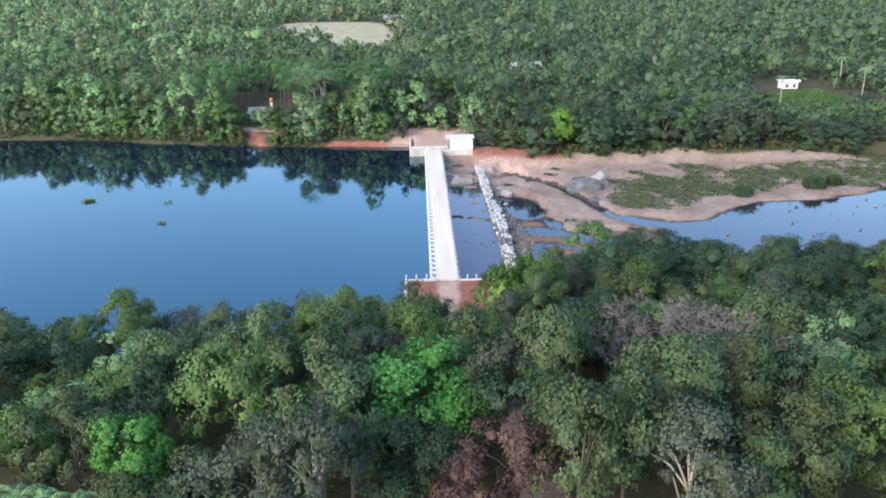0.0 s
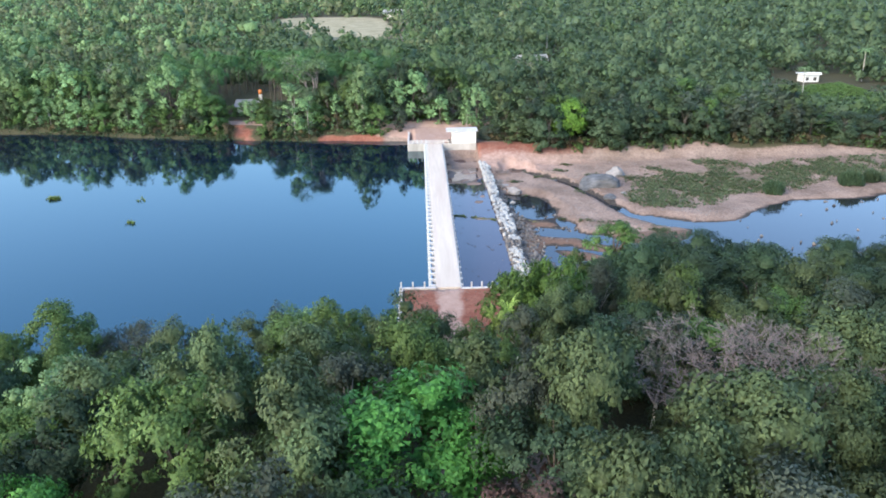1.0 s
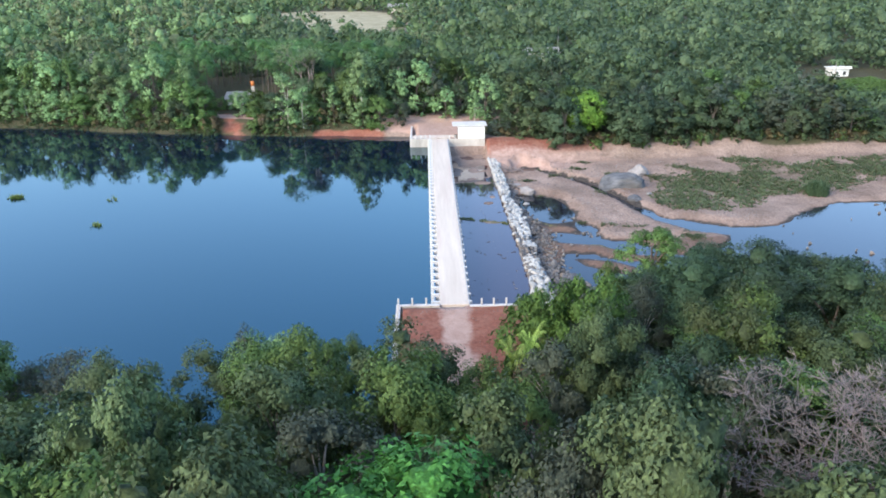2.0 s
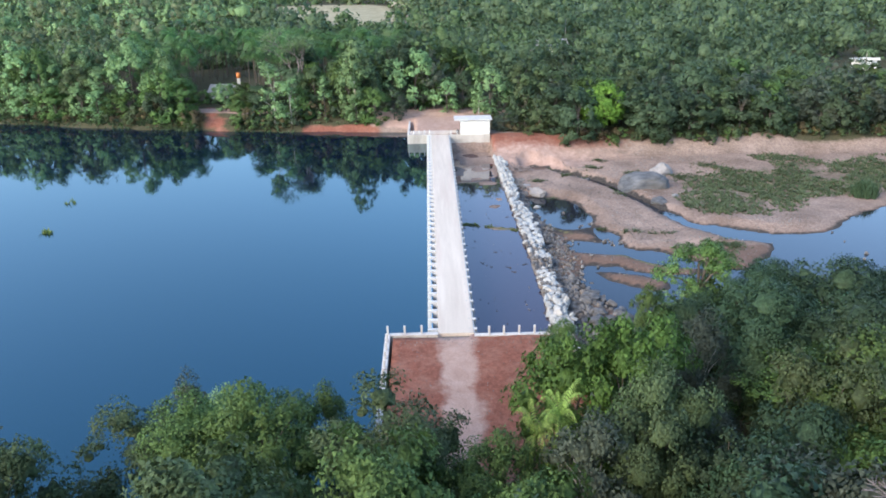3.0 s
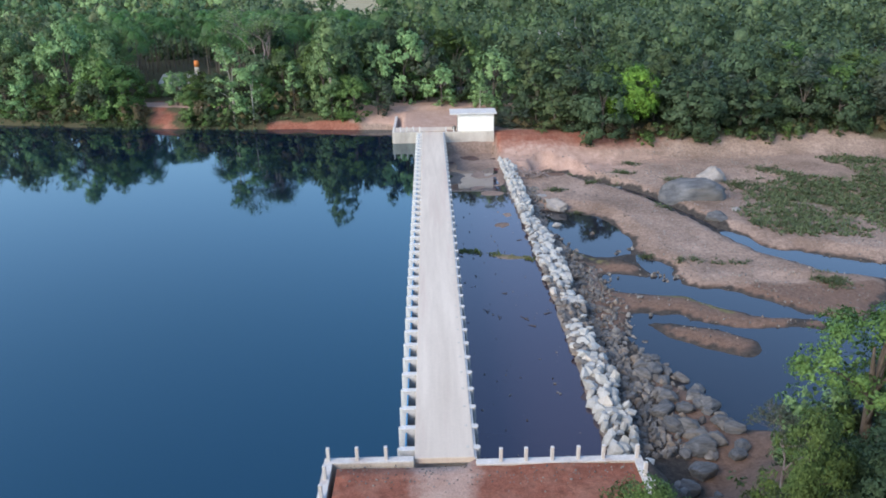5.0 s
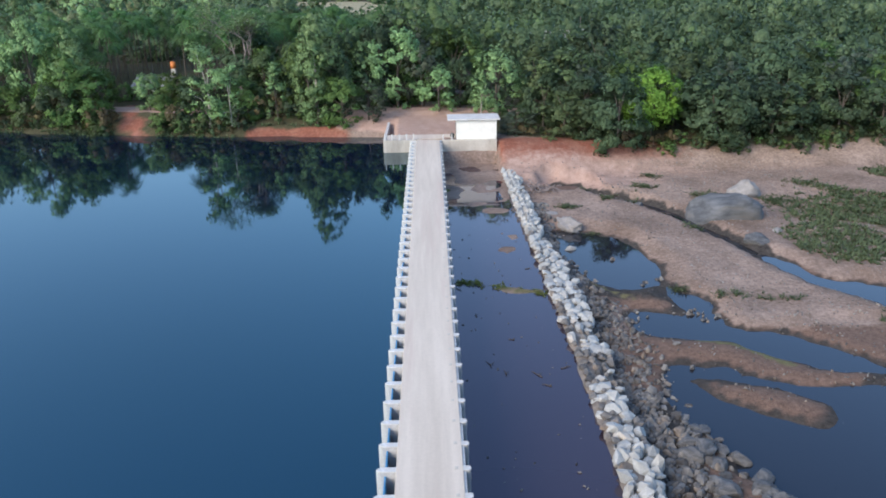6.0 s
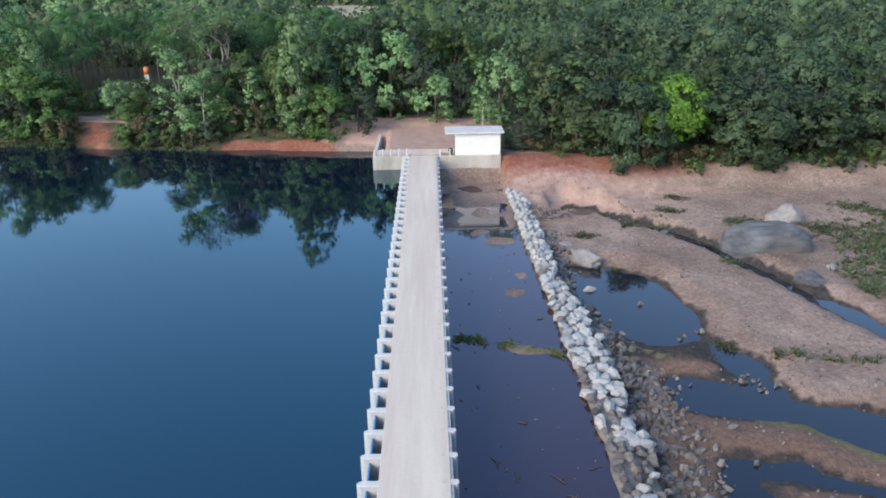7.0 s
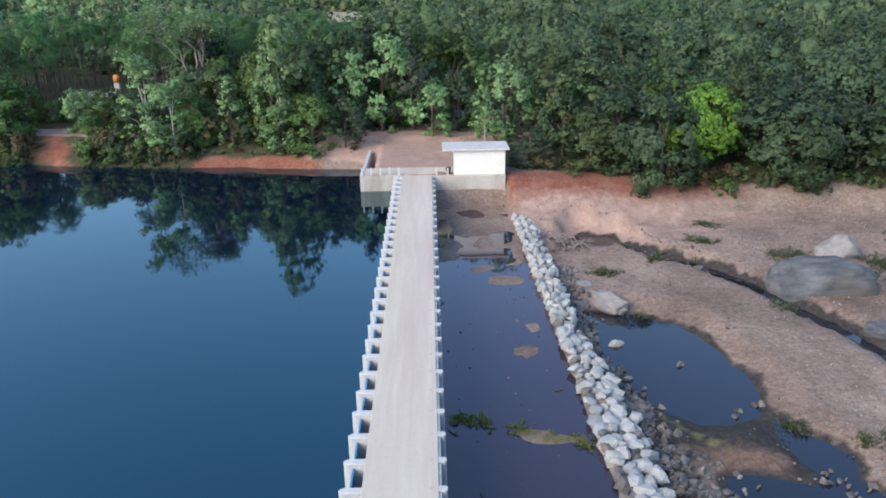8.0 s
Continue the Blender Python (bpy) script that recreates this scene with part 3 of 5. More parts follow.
def build_south_abutment():
    ab = tagged(new("south_abutment"), "red earth filled concrete abutment edged with white guard posts", "abutment")
    bm = bmesh.new()
    box(bm, -6.25, -1.60, 89.45, 89.85, -4.5, TOP + 0.02, 0.04)
    part("front_wall", bm, WALLC, ab)
    bm = bmesh.new()
    box(bm, 1.60, 10.2, 89.05, 89.45, -4.5, TOP + 0.02, 0.04)
    part("front_wall", bm, WALLC, ab)
    bm = bmesh.new()
    box(bm, -6.25, -5.85, 66.0, 89.44, -4.5, TOP + 0.02, 0.04)
    part("side_wall", bm, WALLC, ab)
    bm = bmesh.new()
    box(bm, 9.80, 10.2, 78.0, 89.04, -4.5, TOP + 0.02, 0.04)
    part("side_wall", bm, WALLC, ab)
    for x0, x1, y0, y1 in ((-6.28, -1.62, 89.42, 89.88), (1.62, 10.23, 89.02, 89.48), (-6.28, -5.82, 66.0, 89.42), (9.77, 10.23, 78.0, 89.02)):
        bm = bmesh.new()
        box(bm, x0, x1, y0, y1, TOP + 0.024, TOP + 0.13, 0.03)
        part("curb", bm, CURB, ab, "whitish concrete curb")
    spots = [(x, 89.65) for x in (-6.05, -4.55, -3.05)] + [(x, 89.25) for x in (2.9, 4.2, 5.55, 6.9, 8.2, 9.95)]
    spots += [(-6.05, 88.2 - 1.45 * k) for k in range(15)] + [(9.98, 87.8 - 1.4 * k) for k in range(6)]
    for x, y in spots:
        attach("guard_post", POST, ab, m=pose(x, y, TOP + 0.12))


def build_north_abutment():
    ab = tagged(new("north_abutment"), "weathered concrete abutment block with wing wall and low posts", "abutment")
    bm = bmesh.new()
    box(bm, -6.25, -1.66, 171.25, 171.75, -4.5, TOP, 0.04)
    part("front_wall", bm, WALLC, ab)
    bm = bmesh.new()
    box(bm, 1.62, 9.55, 170.6, 171.2, -4.5, TOP, 0.05)
    part("front_wall", bm, WALLC, ab, "tall stained concrete front wall")
    bm = bmesh.new()
    box(bm, -6.28, -5.88, 171.76, 184.5, -3.0, TOP + 0.05, 0.04)
    part("wing_wall", bm, CURB, ab, "pale wing wall running into the bank")
    bm = bmesh.new()
    box(bm, 9.1, 9.55, 171.22, 180.0, -4.5, TOP, 0.05)
    part("wing_wall", bm, WALLC, ab)
    bm = bmesh.new()
    box(bm, -5.86, 9.08, 171.77, 174.8, TOP - 0.2, TOP + 0.005)
    part("paving", bm, DECK, ab, "dusty concrete paving")
    for x in (-6.0, -5.0, -4.0, -3.0, -2.0, 2.1, 3.3):
        y = 171.5 if x < 0 else 170.9
        attach("guard_post", POST, ab, m=pose(x, y, TOP))


def build_hut():
    hut = tagged(new("pump_house"), "small white-painted flat-roofed pump house on the abutment", "building")
    bm = bmesh.new()
    box(bm, 3.95, 9.52, 171.0, 174.2, TOP + 0.008, 4.42, 0.02)
    part("wall", bm, WHITE, hut, "white painted wall")
    bm = bmesh.new()
    box(bm, 2.75, 9.95, 170.6, 174.7, 4.424, 4.62, 0.03)
    part("roof", bm, ROOFC, hut, "grey concrete roof slab overhanging one side")
    # Dark sheet on the wall, standing in for shade inside the doorway.
    bm = bmesh.new()
    box(bm, 3.90, 3.945, 172.0, 173.0, TOP + 0.02, 3.75, 0.01)
    part("door", bm, DARKM, hut, "dark open doorway")
    machine = tagged(new("winch"), "dark hand winch beside the pump house wall", "winch")
    bm = bmesh.new()
    box(bm, 3.2, 3.6, 171.5, 171.9, TOP + 0.006, TOP + 0.55, 0.03)
    part("housing", bm, DARKM, machine)
    bm = bmesh.new()
    w = bmesh.ops.create_cone(bm, cap_ends=True, segments=14, radius1=0.32, radius2=0.32, depth=0.08)
    bmesh.ops.transform(bm, matrix=pose(3.4, 171.42, TOP + 0.55, 90), verts=w["verts"])
    part("wheel", bm, DARKM, machine)


build_barrage()
build_south_abutment()
build_north_abutment()
build_hut()


# ---- rocks ----
def rock_mesh(name, seed, material, flat=0.7, cuts=4, detail=1):
    """An angular stone: an icosphere clipped by random planes."""
    rng = random.Random(seed)
    bm = bmesh.new()
    bmesh.ops.create_icosphere(bm, subdivisions=detail, radius=0.5)
    for v in bm.verts:
        v.co *= rng.uniform(0.85, 1.15)
    for _ in range(cuts):
        n = Vector((rng.uniform(-1, 1), rng.uniform(-1, 1), rng.uniform(-0.4, 1))).normalized()
        d = rng.uniform(0.22, 0.38)
        for v in bm.verts:
            over = v.co.dot(n) - d
            if over > 0:
                v.co -= n * over
    for v in bm.verts:
        v.co.z *= flat
    bmesh.ops.recalc_face_normals(bm, faces=bm.faces[:])
    return mesh_of(name, bm, material)


def rocks_joined(name, places, meshes, material):
    """Many stones as one mesh. places: (x, y, z, size, turn, index)."""
    verts, faces = [], []
    for x, y, z, s, turn, k in places:
        me = meshes[k]
        m = Matrix.Translation((x, y, z)) @ Euler((turn * 1.7, turn * 0.9, turn)).to_matrix().to_4x4() @ Matrix.Diagonal((s, s * 0.8, s * 0.7, 1))
        at = len(verts)
        verts += [tuple(m @ v.co) for v in me.vertices]
        faces += [tuple(at + i for i in p.vertices) for p in me.polygons]
    return mesh_from(name, verts, faces, material)


BUND_L = ((92, 10.0), (122, 10.2), (135, 10.1), (150, 9.9), (164, 9.8))
BUND_R = ((92, 12.0), (104, 12.4), (122, 12.4), (132, 12.5), (138, 11.6), (150, 11.6), (164, 11.9))


def build_bund():
    rng = random.Random(21)
    bund = tagged(new("rock_bund"), "long low bund of loose pale granite rubble beside the pool", "rock bund")
    verts, faces = [], []
    ys = np.arange(90.0, 165.5, 0.8)
    for y in ys:
        l, r = interp(y, BUND_L) - 0.15, interp(y, BUND_R)
        for x, z in ((l - 0.05, -2.6), (l, APRON + 0.05), (l + 0.35, -1.36), ((l + r) / 2, -1.45), (r - 0.3, -1.95), (r + 0.3, -2.9)):
            verts.append((x + rng.uniform(-0.12, 0.12), y, z + rng.uniform(-0.08, 0.08)))
    for i in range(len(ys) - 1):
        for k in range(5):
            a0 = i * 6 + k
            faces.append((a0, a0 + 1, a0 + 7, a0 + 6))
    attach("core", mesh_from("core", verts, faces, GREY), bund, "packed grey rubble core")
    kinds = [rock_mesh("stone", 100 + i, STONE) for i in range(8)]
    dull = [rock_mesh("stone", 120 + i, GREY) for i in range(3)]
    spots = []
    y = 91.0
    while y < 164:
        l, r = interp(y, BUND_L), interp(y, BUND_R)
        x = l + rng.uniform(0.0, 0.25)
        while x < r:
            t = (x - l) / (r - l)
            spots.append((x, y + rng.uniform(-0.25, 0.25), -1.32 - 0.45 * max(0, t - 0.35) + rng.uniform(-0.06, 0.14), rng.uniform(0.75, 1.55), rng.uniform(0, 6.28)))
            x += rng.uniform(0.48, 0.85)
        y += rng.uniform(0.5, 0.66)
    lone = [s for s in spots if 104 < s[1] < 140]
    rng.shuffle(lone)
    lone, rest = lone[:290], lone[290:] + [s for s in spots if not 104 < s[1] < 140]
    for x, y, z, s, turn in lone:
        worn = 0.75 if 110.5 < y < 115.0 else 0.35 if y < 120 else 0.10
        edge = (x - interp(y, BUND_L)) / (interp(y, BUND_R) - interp(y, BUND_L))
        worn += 0.30 if edge < 0.16 or edge > 0.86 else 0.0
        me = rng.choice(dull) if rng.random() < worn else rng.choice(kinds)
        if me in dull:
            s *= 0.72
        m = Matrix.Translation((x, y, z)) @ Euler((rng.uniform(-0.4, 0.4), rng.uniform(-0.4, 0.4), turn)).to_matrix().to_4x4() @ Matrix.Diagonal((s, s * rng.uniform(0.6, 0.9), s * rng.uniform(0.6, 0.9), 1))
        attach("stone", me, bund, m=m)
    pile = [(x, y, z, s, turn, rng.randrange(8)) for x, y, z, s, turn in rest]
    tagged(attach("rubble", rocks_joined("rubble", pile, kinds, STONE), bund), kind="stuff")


def build_loose_rocks():
    rng = random.Random(33)
    kinds = [rock_mesh("rock", 200 + i, GREY, 0.6) for i in range(8)]
    pile = []
    for _ in range(3800):
        y = rng.uniform(95, 152)
        x = interp(y, BUND_R) - 0.2 + abs(rng.gauss(0, 1)) * (1.9 if y < 126 else 0.9)
        z = float(land(x, y))
        if x > 19 or (z < -3.25 and rng.random() < 0.8):
            continue
        pile.append((x, y, z + 0.03, rng.uniform(0.22, 0.95) ** 1.6 * (1.2 if y < 112 else 1), rng.uniform(0, 6.28), rng.randrange(8)))
    for _ in range(420):
        x, y = rng.uniform(12, 50), rng.uniform(100, 165)
        z = float(land(x, y))
        if z < -3.15:
            continue
        pile.append((x, y, z + 0.02, rng.uniform(0.10, 0.30), rng.uniform(0, 6.28), rng.randrange(8)))
    tagged(new("rubble_strip", rocks_joined("rubble_strip", pile, kinds, GREY)), "dark angular rubble and gravel along the foot of the bund", "rubble", kind="stuff")


def boulder(name, x, y, z, sx, sy, sz, turn, seed, material, label, group="", rough=1.0):
    """A weathered boulder: a dense sphere with broad broken faces, lumps and a few cracks."""
    bm = bmesh.new()
    bmesh.ops.create_icosphere(bm, subdivisions=4, radius=0.5)
    rng = random.Random(seed)
    planes = [(Vector((rng.uniform(-1, 1), rng.uniform(-1, 1), rng.uniform(-0.2, 1))).normalized(), rng.uniform(0.29, 0.42)) for _ in range(11)]
    seams = [(Vector((rng.uniform(-1, 1), rng.uniform(-1, 1), rng.uniform(-0.5, 0.5))).normalized(), rng.uniform(-0.15, 0.15)) for _ in range(3)]
    off = Vector((seed * 3.1, seed * 1.7, 0))
    for v in bm.verts:
        v.co *= 1 + 0.14 * noise.noise(v.co * 2.2 + off)
        for n, d in planes:
            over = v.co.dot(n) - d
            if over > 0:
                v.co -= n * over * 0.9
        crack = min(abs(v.co.dot(n) - d + 0.05 * noise.noise(v.co * 5 + off)) for n, d in seams)
        v.co *= 1 + rough * (0.09 * noise.noise(v.co * 6 + off) + 0.05 * noise.noise(v.co * 13 + off)) - 0.05 * max(0.0, 1 - crack / 0.035)
    me = mesh_of(name, bm, material, True)
    ob = new(name, me)
    ob.matrix_basis = Matrix.Translation((x, y, z)) @ Euler((0, 0, turn)).to_matrix().to_4x4() @ Matrix.Diagonal((sx, sy, sz, 1))
    return tagged(ob, label, "boulder", group)


def build_boulders():
    boulder("boulder", 33.0, 148.6, -2.3, 9.4, 7.6, 6.4, -0.35, 12, BOULDER, "huge smooth blue-grey boulder lying beside the creek")
    boulder("boulder", 38.0, 154.8, -1.9, 4.6, 3.4, 3.4, 0.2, 6, PALER, "pale pinkish boulder behind the huge grey one", rough=1.8)
    boulder("boulder", 33.3, 139.4, -2.45, 2.8, 3.8, 1.5, 0.5, 7, BOULDER, "flat blue-grey slab tilted over the creek")
    boulder("boulder", 15.1, 146.0, -2.5, 2.6, 4.2, 2.0, 0.5, 8, PALER, "pale weathered boulder at the edge of a pool", rough=2.2)
    boulder("boulder", 13.6, 148.6, -2.4, 1.8, 2.4, 1.2, 1.1, 18, PALER, "low pale rock beside the weathered boulder", rough=2.0)
    boulder("boulder", 26.8, 144.6, -2.65, 3.4, 1.6, 0.9, -0.5, 19, GREY, "dark brown rock ledge along the creek", rough=1.6)
    boulder("boulder", 24.6, 152.4, -2.5, 1.6, 1.0, 0.7, 0.3, 20, GREY, "dark rock lying in the creek", rough=1.6)
    boulder("boulder", 36.4, 141.8, -2.4, 1.5, 1.1, 0.8, 0.9, 21, PALER, "small pale rock beside the tilted slab", rough=1.6)
    boulder("boulder", 14.3, 139.4, -2.9, 1.3, 0.7, 0.7, 0.3, 9, STONE, "small pale boulder standing in shallow water")
    rng = random.Random(44)
    for k in range(12):
        x, y, s = rng.uniform(10.9, 17.5), rng.uniform(88.5, 95.5), rng.uniform(0.5, 1.3)
        boulder("boulder", x, y, float(land(x, y)) + 0.1 * s, s, s * 0.8, s * 0.6, rng.uniform(0, 6), 90 + k, rng.choice((GREY, BOULDER)), "dark wet boulder at the foot of the abutment wall", "boulder pile")
    for x, y, s in ((15.8, 101.6, 1.7), (14.9, 99.8, 1.9), (16.5, 100.2, 1.6), (15.9, 98.1, 1.8), (18.3, 100.5, 1.9), (17.8, 101.8, 1.5), (18.8, 97.8, 1.8), (17.7, 104.7, 1.5), (16.0, 95.8, 2.2), (18.4, 98.7, 1.5), (15.5, 93.5, 2.0), (14.0, 92.0, 1.6)):
        boulder("boulder", x, y, float(land(x, y)) + 0.15 * s, s, s * rng.uniform(0.6, 0.8), s * rng.uniform(0.5, 0.65), rng.uniform(-0.6, 0.6), int(x * 10 + y), BOULDER, "large blue-grey boulder in the pile below the bund", "boulder pile")
    for k in range(34):
        t = k / 33
        x = 14.2 + 5.0 * rng.random() ** 0.8 + (1 - t) * 0.3
        y = 95.5 + 12.5 * t + rng.uniform(-1, 1)
        if x > 15 + (108.5 - y) * 0.42 + 1.2:
            x = 14.5 + rng.random() * 2
        s = rng.uniform(0.8, 1.9)
        boulder("boulder", x, y, float(land(x, y)) + 0.12 * s, s, s * rng.uniform(0.6, 0.9), s * rng.uniform(0.45, 0.7), rng.uniform(0, 6), 50 + k, rng.choice((GREY, BOULDER, BOULDER)), "rounded grey boulder in the pile below the bund", "boulder pile")


build_bund()
build_loose_rocks()
build_boulders()


# ---- trees ----
def leaf_cards(rng, centres, normals, size, droop=0.0):
    """Small pointed leaf sprays, one triangle each, as arrays of corners."""
    n = len(centres)
    nrm = normals + rng.normal(0, 0.45, (n, 3))
    nrm /= np.linalg.norm(nrm, axis=1)[:, None] + 1e-9
    t = np.cross(nrm, rng.normal(0, 1, (n, 3)))
    t[:, 2] -= droop
    t /= np.linalg.norm(t, axis=1)[:, None] + 1e-9
    b = np.cross(nrm, t)
    b /= np.linalg.norm(b, axis=1)[:, None] + 1e-9
    s = size * rng.uniform(0.6, 1.4, (n, 1))
    tip, base = centres + t * s * 0.8, centres - t * s * 0.6
    left, right = base + b * s * 0.55, base - b * s * 0.55
    verts = np.stack([left, right, tip], 1).reshape(-1, 3)
    faces = np.arange(3 * n).reshape(-1, 3)
    face_up = np.cross(right - left, tip - left)
    back = np.einsum("ij,ij->i", face_up, normals) < 0
    faces[back] = faces[back][:, ::-1]
    return verts, faces


def lump(level):
    """A round lump as arrays of corners and triangles."""
    bm = bmesh.new()
    bmesh.ops.create_icosphere(bm, subdivisions=level, radius=1.0)
    bm.verts.ensure_lookup_table()
    v = np.array([tuple(p.co) for p in bm.verts])
    f = np.array([[p.index for p in face.verts] for face in bm.faces])
    bm.free()
    return v, f


LUMPS = (lump(1), lump(2))


def crown_clumps(rng, height, rx, bottom, count, clump, shape, even=False):
    """Centres and radii of the leaf clumps of a crown."""
    out = []
    for k in range(count):
        c = rng.uniform(0, 2 * math.pi)
        if shape == "cone":
            t = rng.random() ** 0.7
            r = rx * (1 - t) * rng.uniform(0.55, 1.0)
            z = bottom + (height - bottom) * t
        else:
            w = rng.uniform(-0.3 if shape == "cap" else -0.85, 1.0)
            q = math.sqrt(max(0.12, 1 - abs(w) ** 2.5)) if shape == "column" else math.sqrt(max(0.05, 1 - w * w))
            if shape == "dome" and w < 0:
                q = 1 + 0.25 * w
            r = rx * q * (rng.uniform(0.76, 0.96) if even else rng.uniform(0.62, 1.0) if rng.random() < 0.8 else rng.uniform(0.1, 0.6))
            mid, half = bottom + (height - bottom) * 0.45, (height - bottom) * 0.55
            z = mid + half * w * rng.uniform(0.8, 1.0) - clump * 0.4
        lean = 0.22 * rx * math.sin(2 * c + 1.3)
        out.append((r * math.cos(c) + lean, r * math.sin(c), z, clump * (rng.uniform(0.75, 1.1) if even else rng.uniform(0.5, 0.85) if k % 3 else rng.uniform(0.95, 1.55))))
    return out


def crown_mesh(rng, clumps, per, leaf, leaves, droop, core, middle, reach):
    """Leaf sprays gathered in small tufts on each clump, shaded softly by the lie of tuft, clump and crown."""
    verts, faces, norms, at = [], [], [], 0
    mean = sum(c[3] for c in clumps) / len(clumps)
    for x, y, z, r in clumps:
        c0 = np.array((x, y, z))
        n = max(6, int(per * (r / 1.15) ** 2)) if per > 6 else per
        tufts_ = max(5, min(16, n // 8))
        d = rng.normal(0, 1, (tufts_, 3)) + 0.45 * (c0 - middle) / reach + np.array((0, 0, 0.25))
        d /= np.linalg.norm(d, axis=1)[:, None]
        seat = c0 + d * (r * rng.uniform(0.45, 0.85, (tufts_, 1))) * np.array((1, 1, 0.85))
        girth = r * rng.uniform(0.30, 0.52, (tufts_, 1))
        pick = rng.integers(0, tufts_, n)
        e = rng.normal(0, 1, (n, 3)) + 0.55 * d[pick]
        e /= np.linalg.norm(e, axis=1)[:, None]
        e[:, 2] = np.where(e[:, 2] < -0.3, -e[:, 2], e[:, 2])
        c = seat[pick] + e * girth[pick] * rng.uniform(0.7, 1.15, (n, 1))
        soft = (0.46 if per > 90 else 0.30) * e + 0.34 * d[pick] + (0.62 if per > 90 else 0.78) * (c - middle) / reach + rng.normal(0, 0.14, (n, 3))
        soft /= np.linalg.norm(soft, axis=1)[:, None] + 1e-9
        v, f = leaf_cards(rng, c, soft, leaf, droop)
        verts.append(v)
        norms.append(np.repeat(soft, 3, 0))
        faces.extend((f + at).tolist())
        at += len(v)
        if core:
            cv, cf = LUMPS[1] if r > mean * 1.15 and per > 90 else LUMPS[0]
            v = cv * (r * core) * np.array((1, 1, 0.8)) * rng.uniform(0.5, 1.1, (len(cv), 1)) + c0
            verts.append(v)
            norms.append(0.6 * cv + 0.62 * (v - middle) / reach)
            faces.extend((cf + at).tolist())
            at += len(v)
    norms = np.concatenate(norms)
    norms /= np.linalg.norm(norms, axis=1)[:, None] + 1e-9
    return mesh_from("crown", np.concatenate(verts), faces, leaves, normals=norms.tolist())


TIP = {}   # height of each prototype tree


def build_tree(kind, seed, height, rx, bottom, count, clump, leaf, per, leaves, bark, shape="dome", droop=0.0, trunk_r=0.2, core=0.50, label=""):
    """One tree: tapered trunk with limbs to its clumps, crown of many small leaf sprays."""
    rng = np.random.default_rng(seed)
    tree = tagged(new(kind), label, "tree")
    clumps = crown_clumps(rng, height, rx, bottom, count, clump, shape, per < 90 and shape == "dome")
    crown = crown_mesh(rng, clumps, per, leaf, leaves, droop, core, np.array((0, 0, bottom + 0.35 * (height - bottom))), max(rx, (height - bottom) / 2))
    tv, tf = [], []
    bend = rng.uniform(-0.5, 0.5, 2)
    top = bottom + (height - bottom) * 0.65
    spine = [(bend[0] * (t ** 1.5), bend[1] * (t ** 1.5), top * t) for t in (0, 0.12, 0.35, 0.6, 0.8, 1.0)]
    tube(tv, tf, [(spine[0][0], spine[0][1], -0.4)] + spine[1:], [trunk_r * f for f in (1.35, 1.0, 0.85, 0.65, 0.45, 0.2)], 7)
    order = rng.permutation(len(clumps))[:max(5, len(clumps) // 5)]
    for k in order:
        x, y, z, r = clumps[k]
        root = spine[2] if z < bottom + 0.5 * (height - bottom) else spine[3]
        mid = ((root[0] + x) / 2 * 0.9, (root[1] + y) / 2 * 0.9, (root[2] + z) / 2 + 0.1 * rx)
        tube(tv, tf, [root, mid, (x, y, z)], [trunk_r * 0.42, trunk_r * 0.3, trunk_r * 0.1], 5)
    attach("trunk", mesh_from("trunk", tv, tf, bark, True), tree)
    attach("crown", crown, tree)
    TIP[tree.name] = max(v.co.z for v in crown.vertices)
    return tree


def branch_tree(kind, seed, height, spread_, bark, label, sprig=None, last=6):
    """A bare tree: trunk forking four times into fine twigs; a few sprigs of leaf when asked."""
    rng = random.Random(seed)
    tree = tagged(new(kind), label, "tree")
    tv, tf, tips = [], [], []

    def grow(p, d, length, r, depth):
        q = p + d * length * 0.5 + Vector((rng.uniform(-1, 1), rng.uniform(-1, 1), rng.uniform(-0.3, 0.6))) * length * 0.08
        end = p + d * length
        tube(tv, tf, [p, q, end], [r, r * 0.85, r * 0.65], 6 if depth < 2 else 3)
        if depth == last:
            tips.append(tuple(end))
            return
        for _ in range(2 if depth == 4 else 3):
            n = (d + Vector((rng.uniform(-1, 1), rng.uniform(-1, 1), rng.uniform(-0.35, 0.55))) * spread_).normalized()
            grow(end, n, length * rng.uniform(0.58, 0.78), max(0.012, r * (0.56 if last == 6 else 0.50)), depth + 1)

    grow(Vector((0, 0, -0.3)), Vector((0.05, 0, 1)), height * 0.34, 0.17 if last == 6 else 0.12, 0)
    attach("trunk", mesh_from("trunk", tv, tf, bark), tree)
    if sprig:
        g = np.random.default_rng(seed)
        c = np.repeat(np.array(tips), 7, 0) + g.normal(0, 0.26, (len(tips) * 7, 3))
        v, f = leaf_cards(g, c, np.tile((0, 0, 1.0), (len(c), 1)), 0.15)
        attach("crown", mesh_from("crown", v, f, sprig), tree)
    return tree


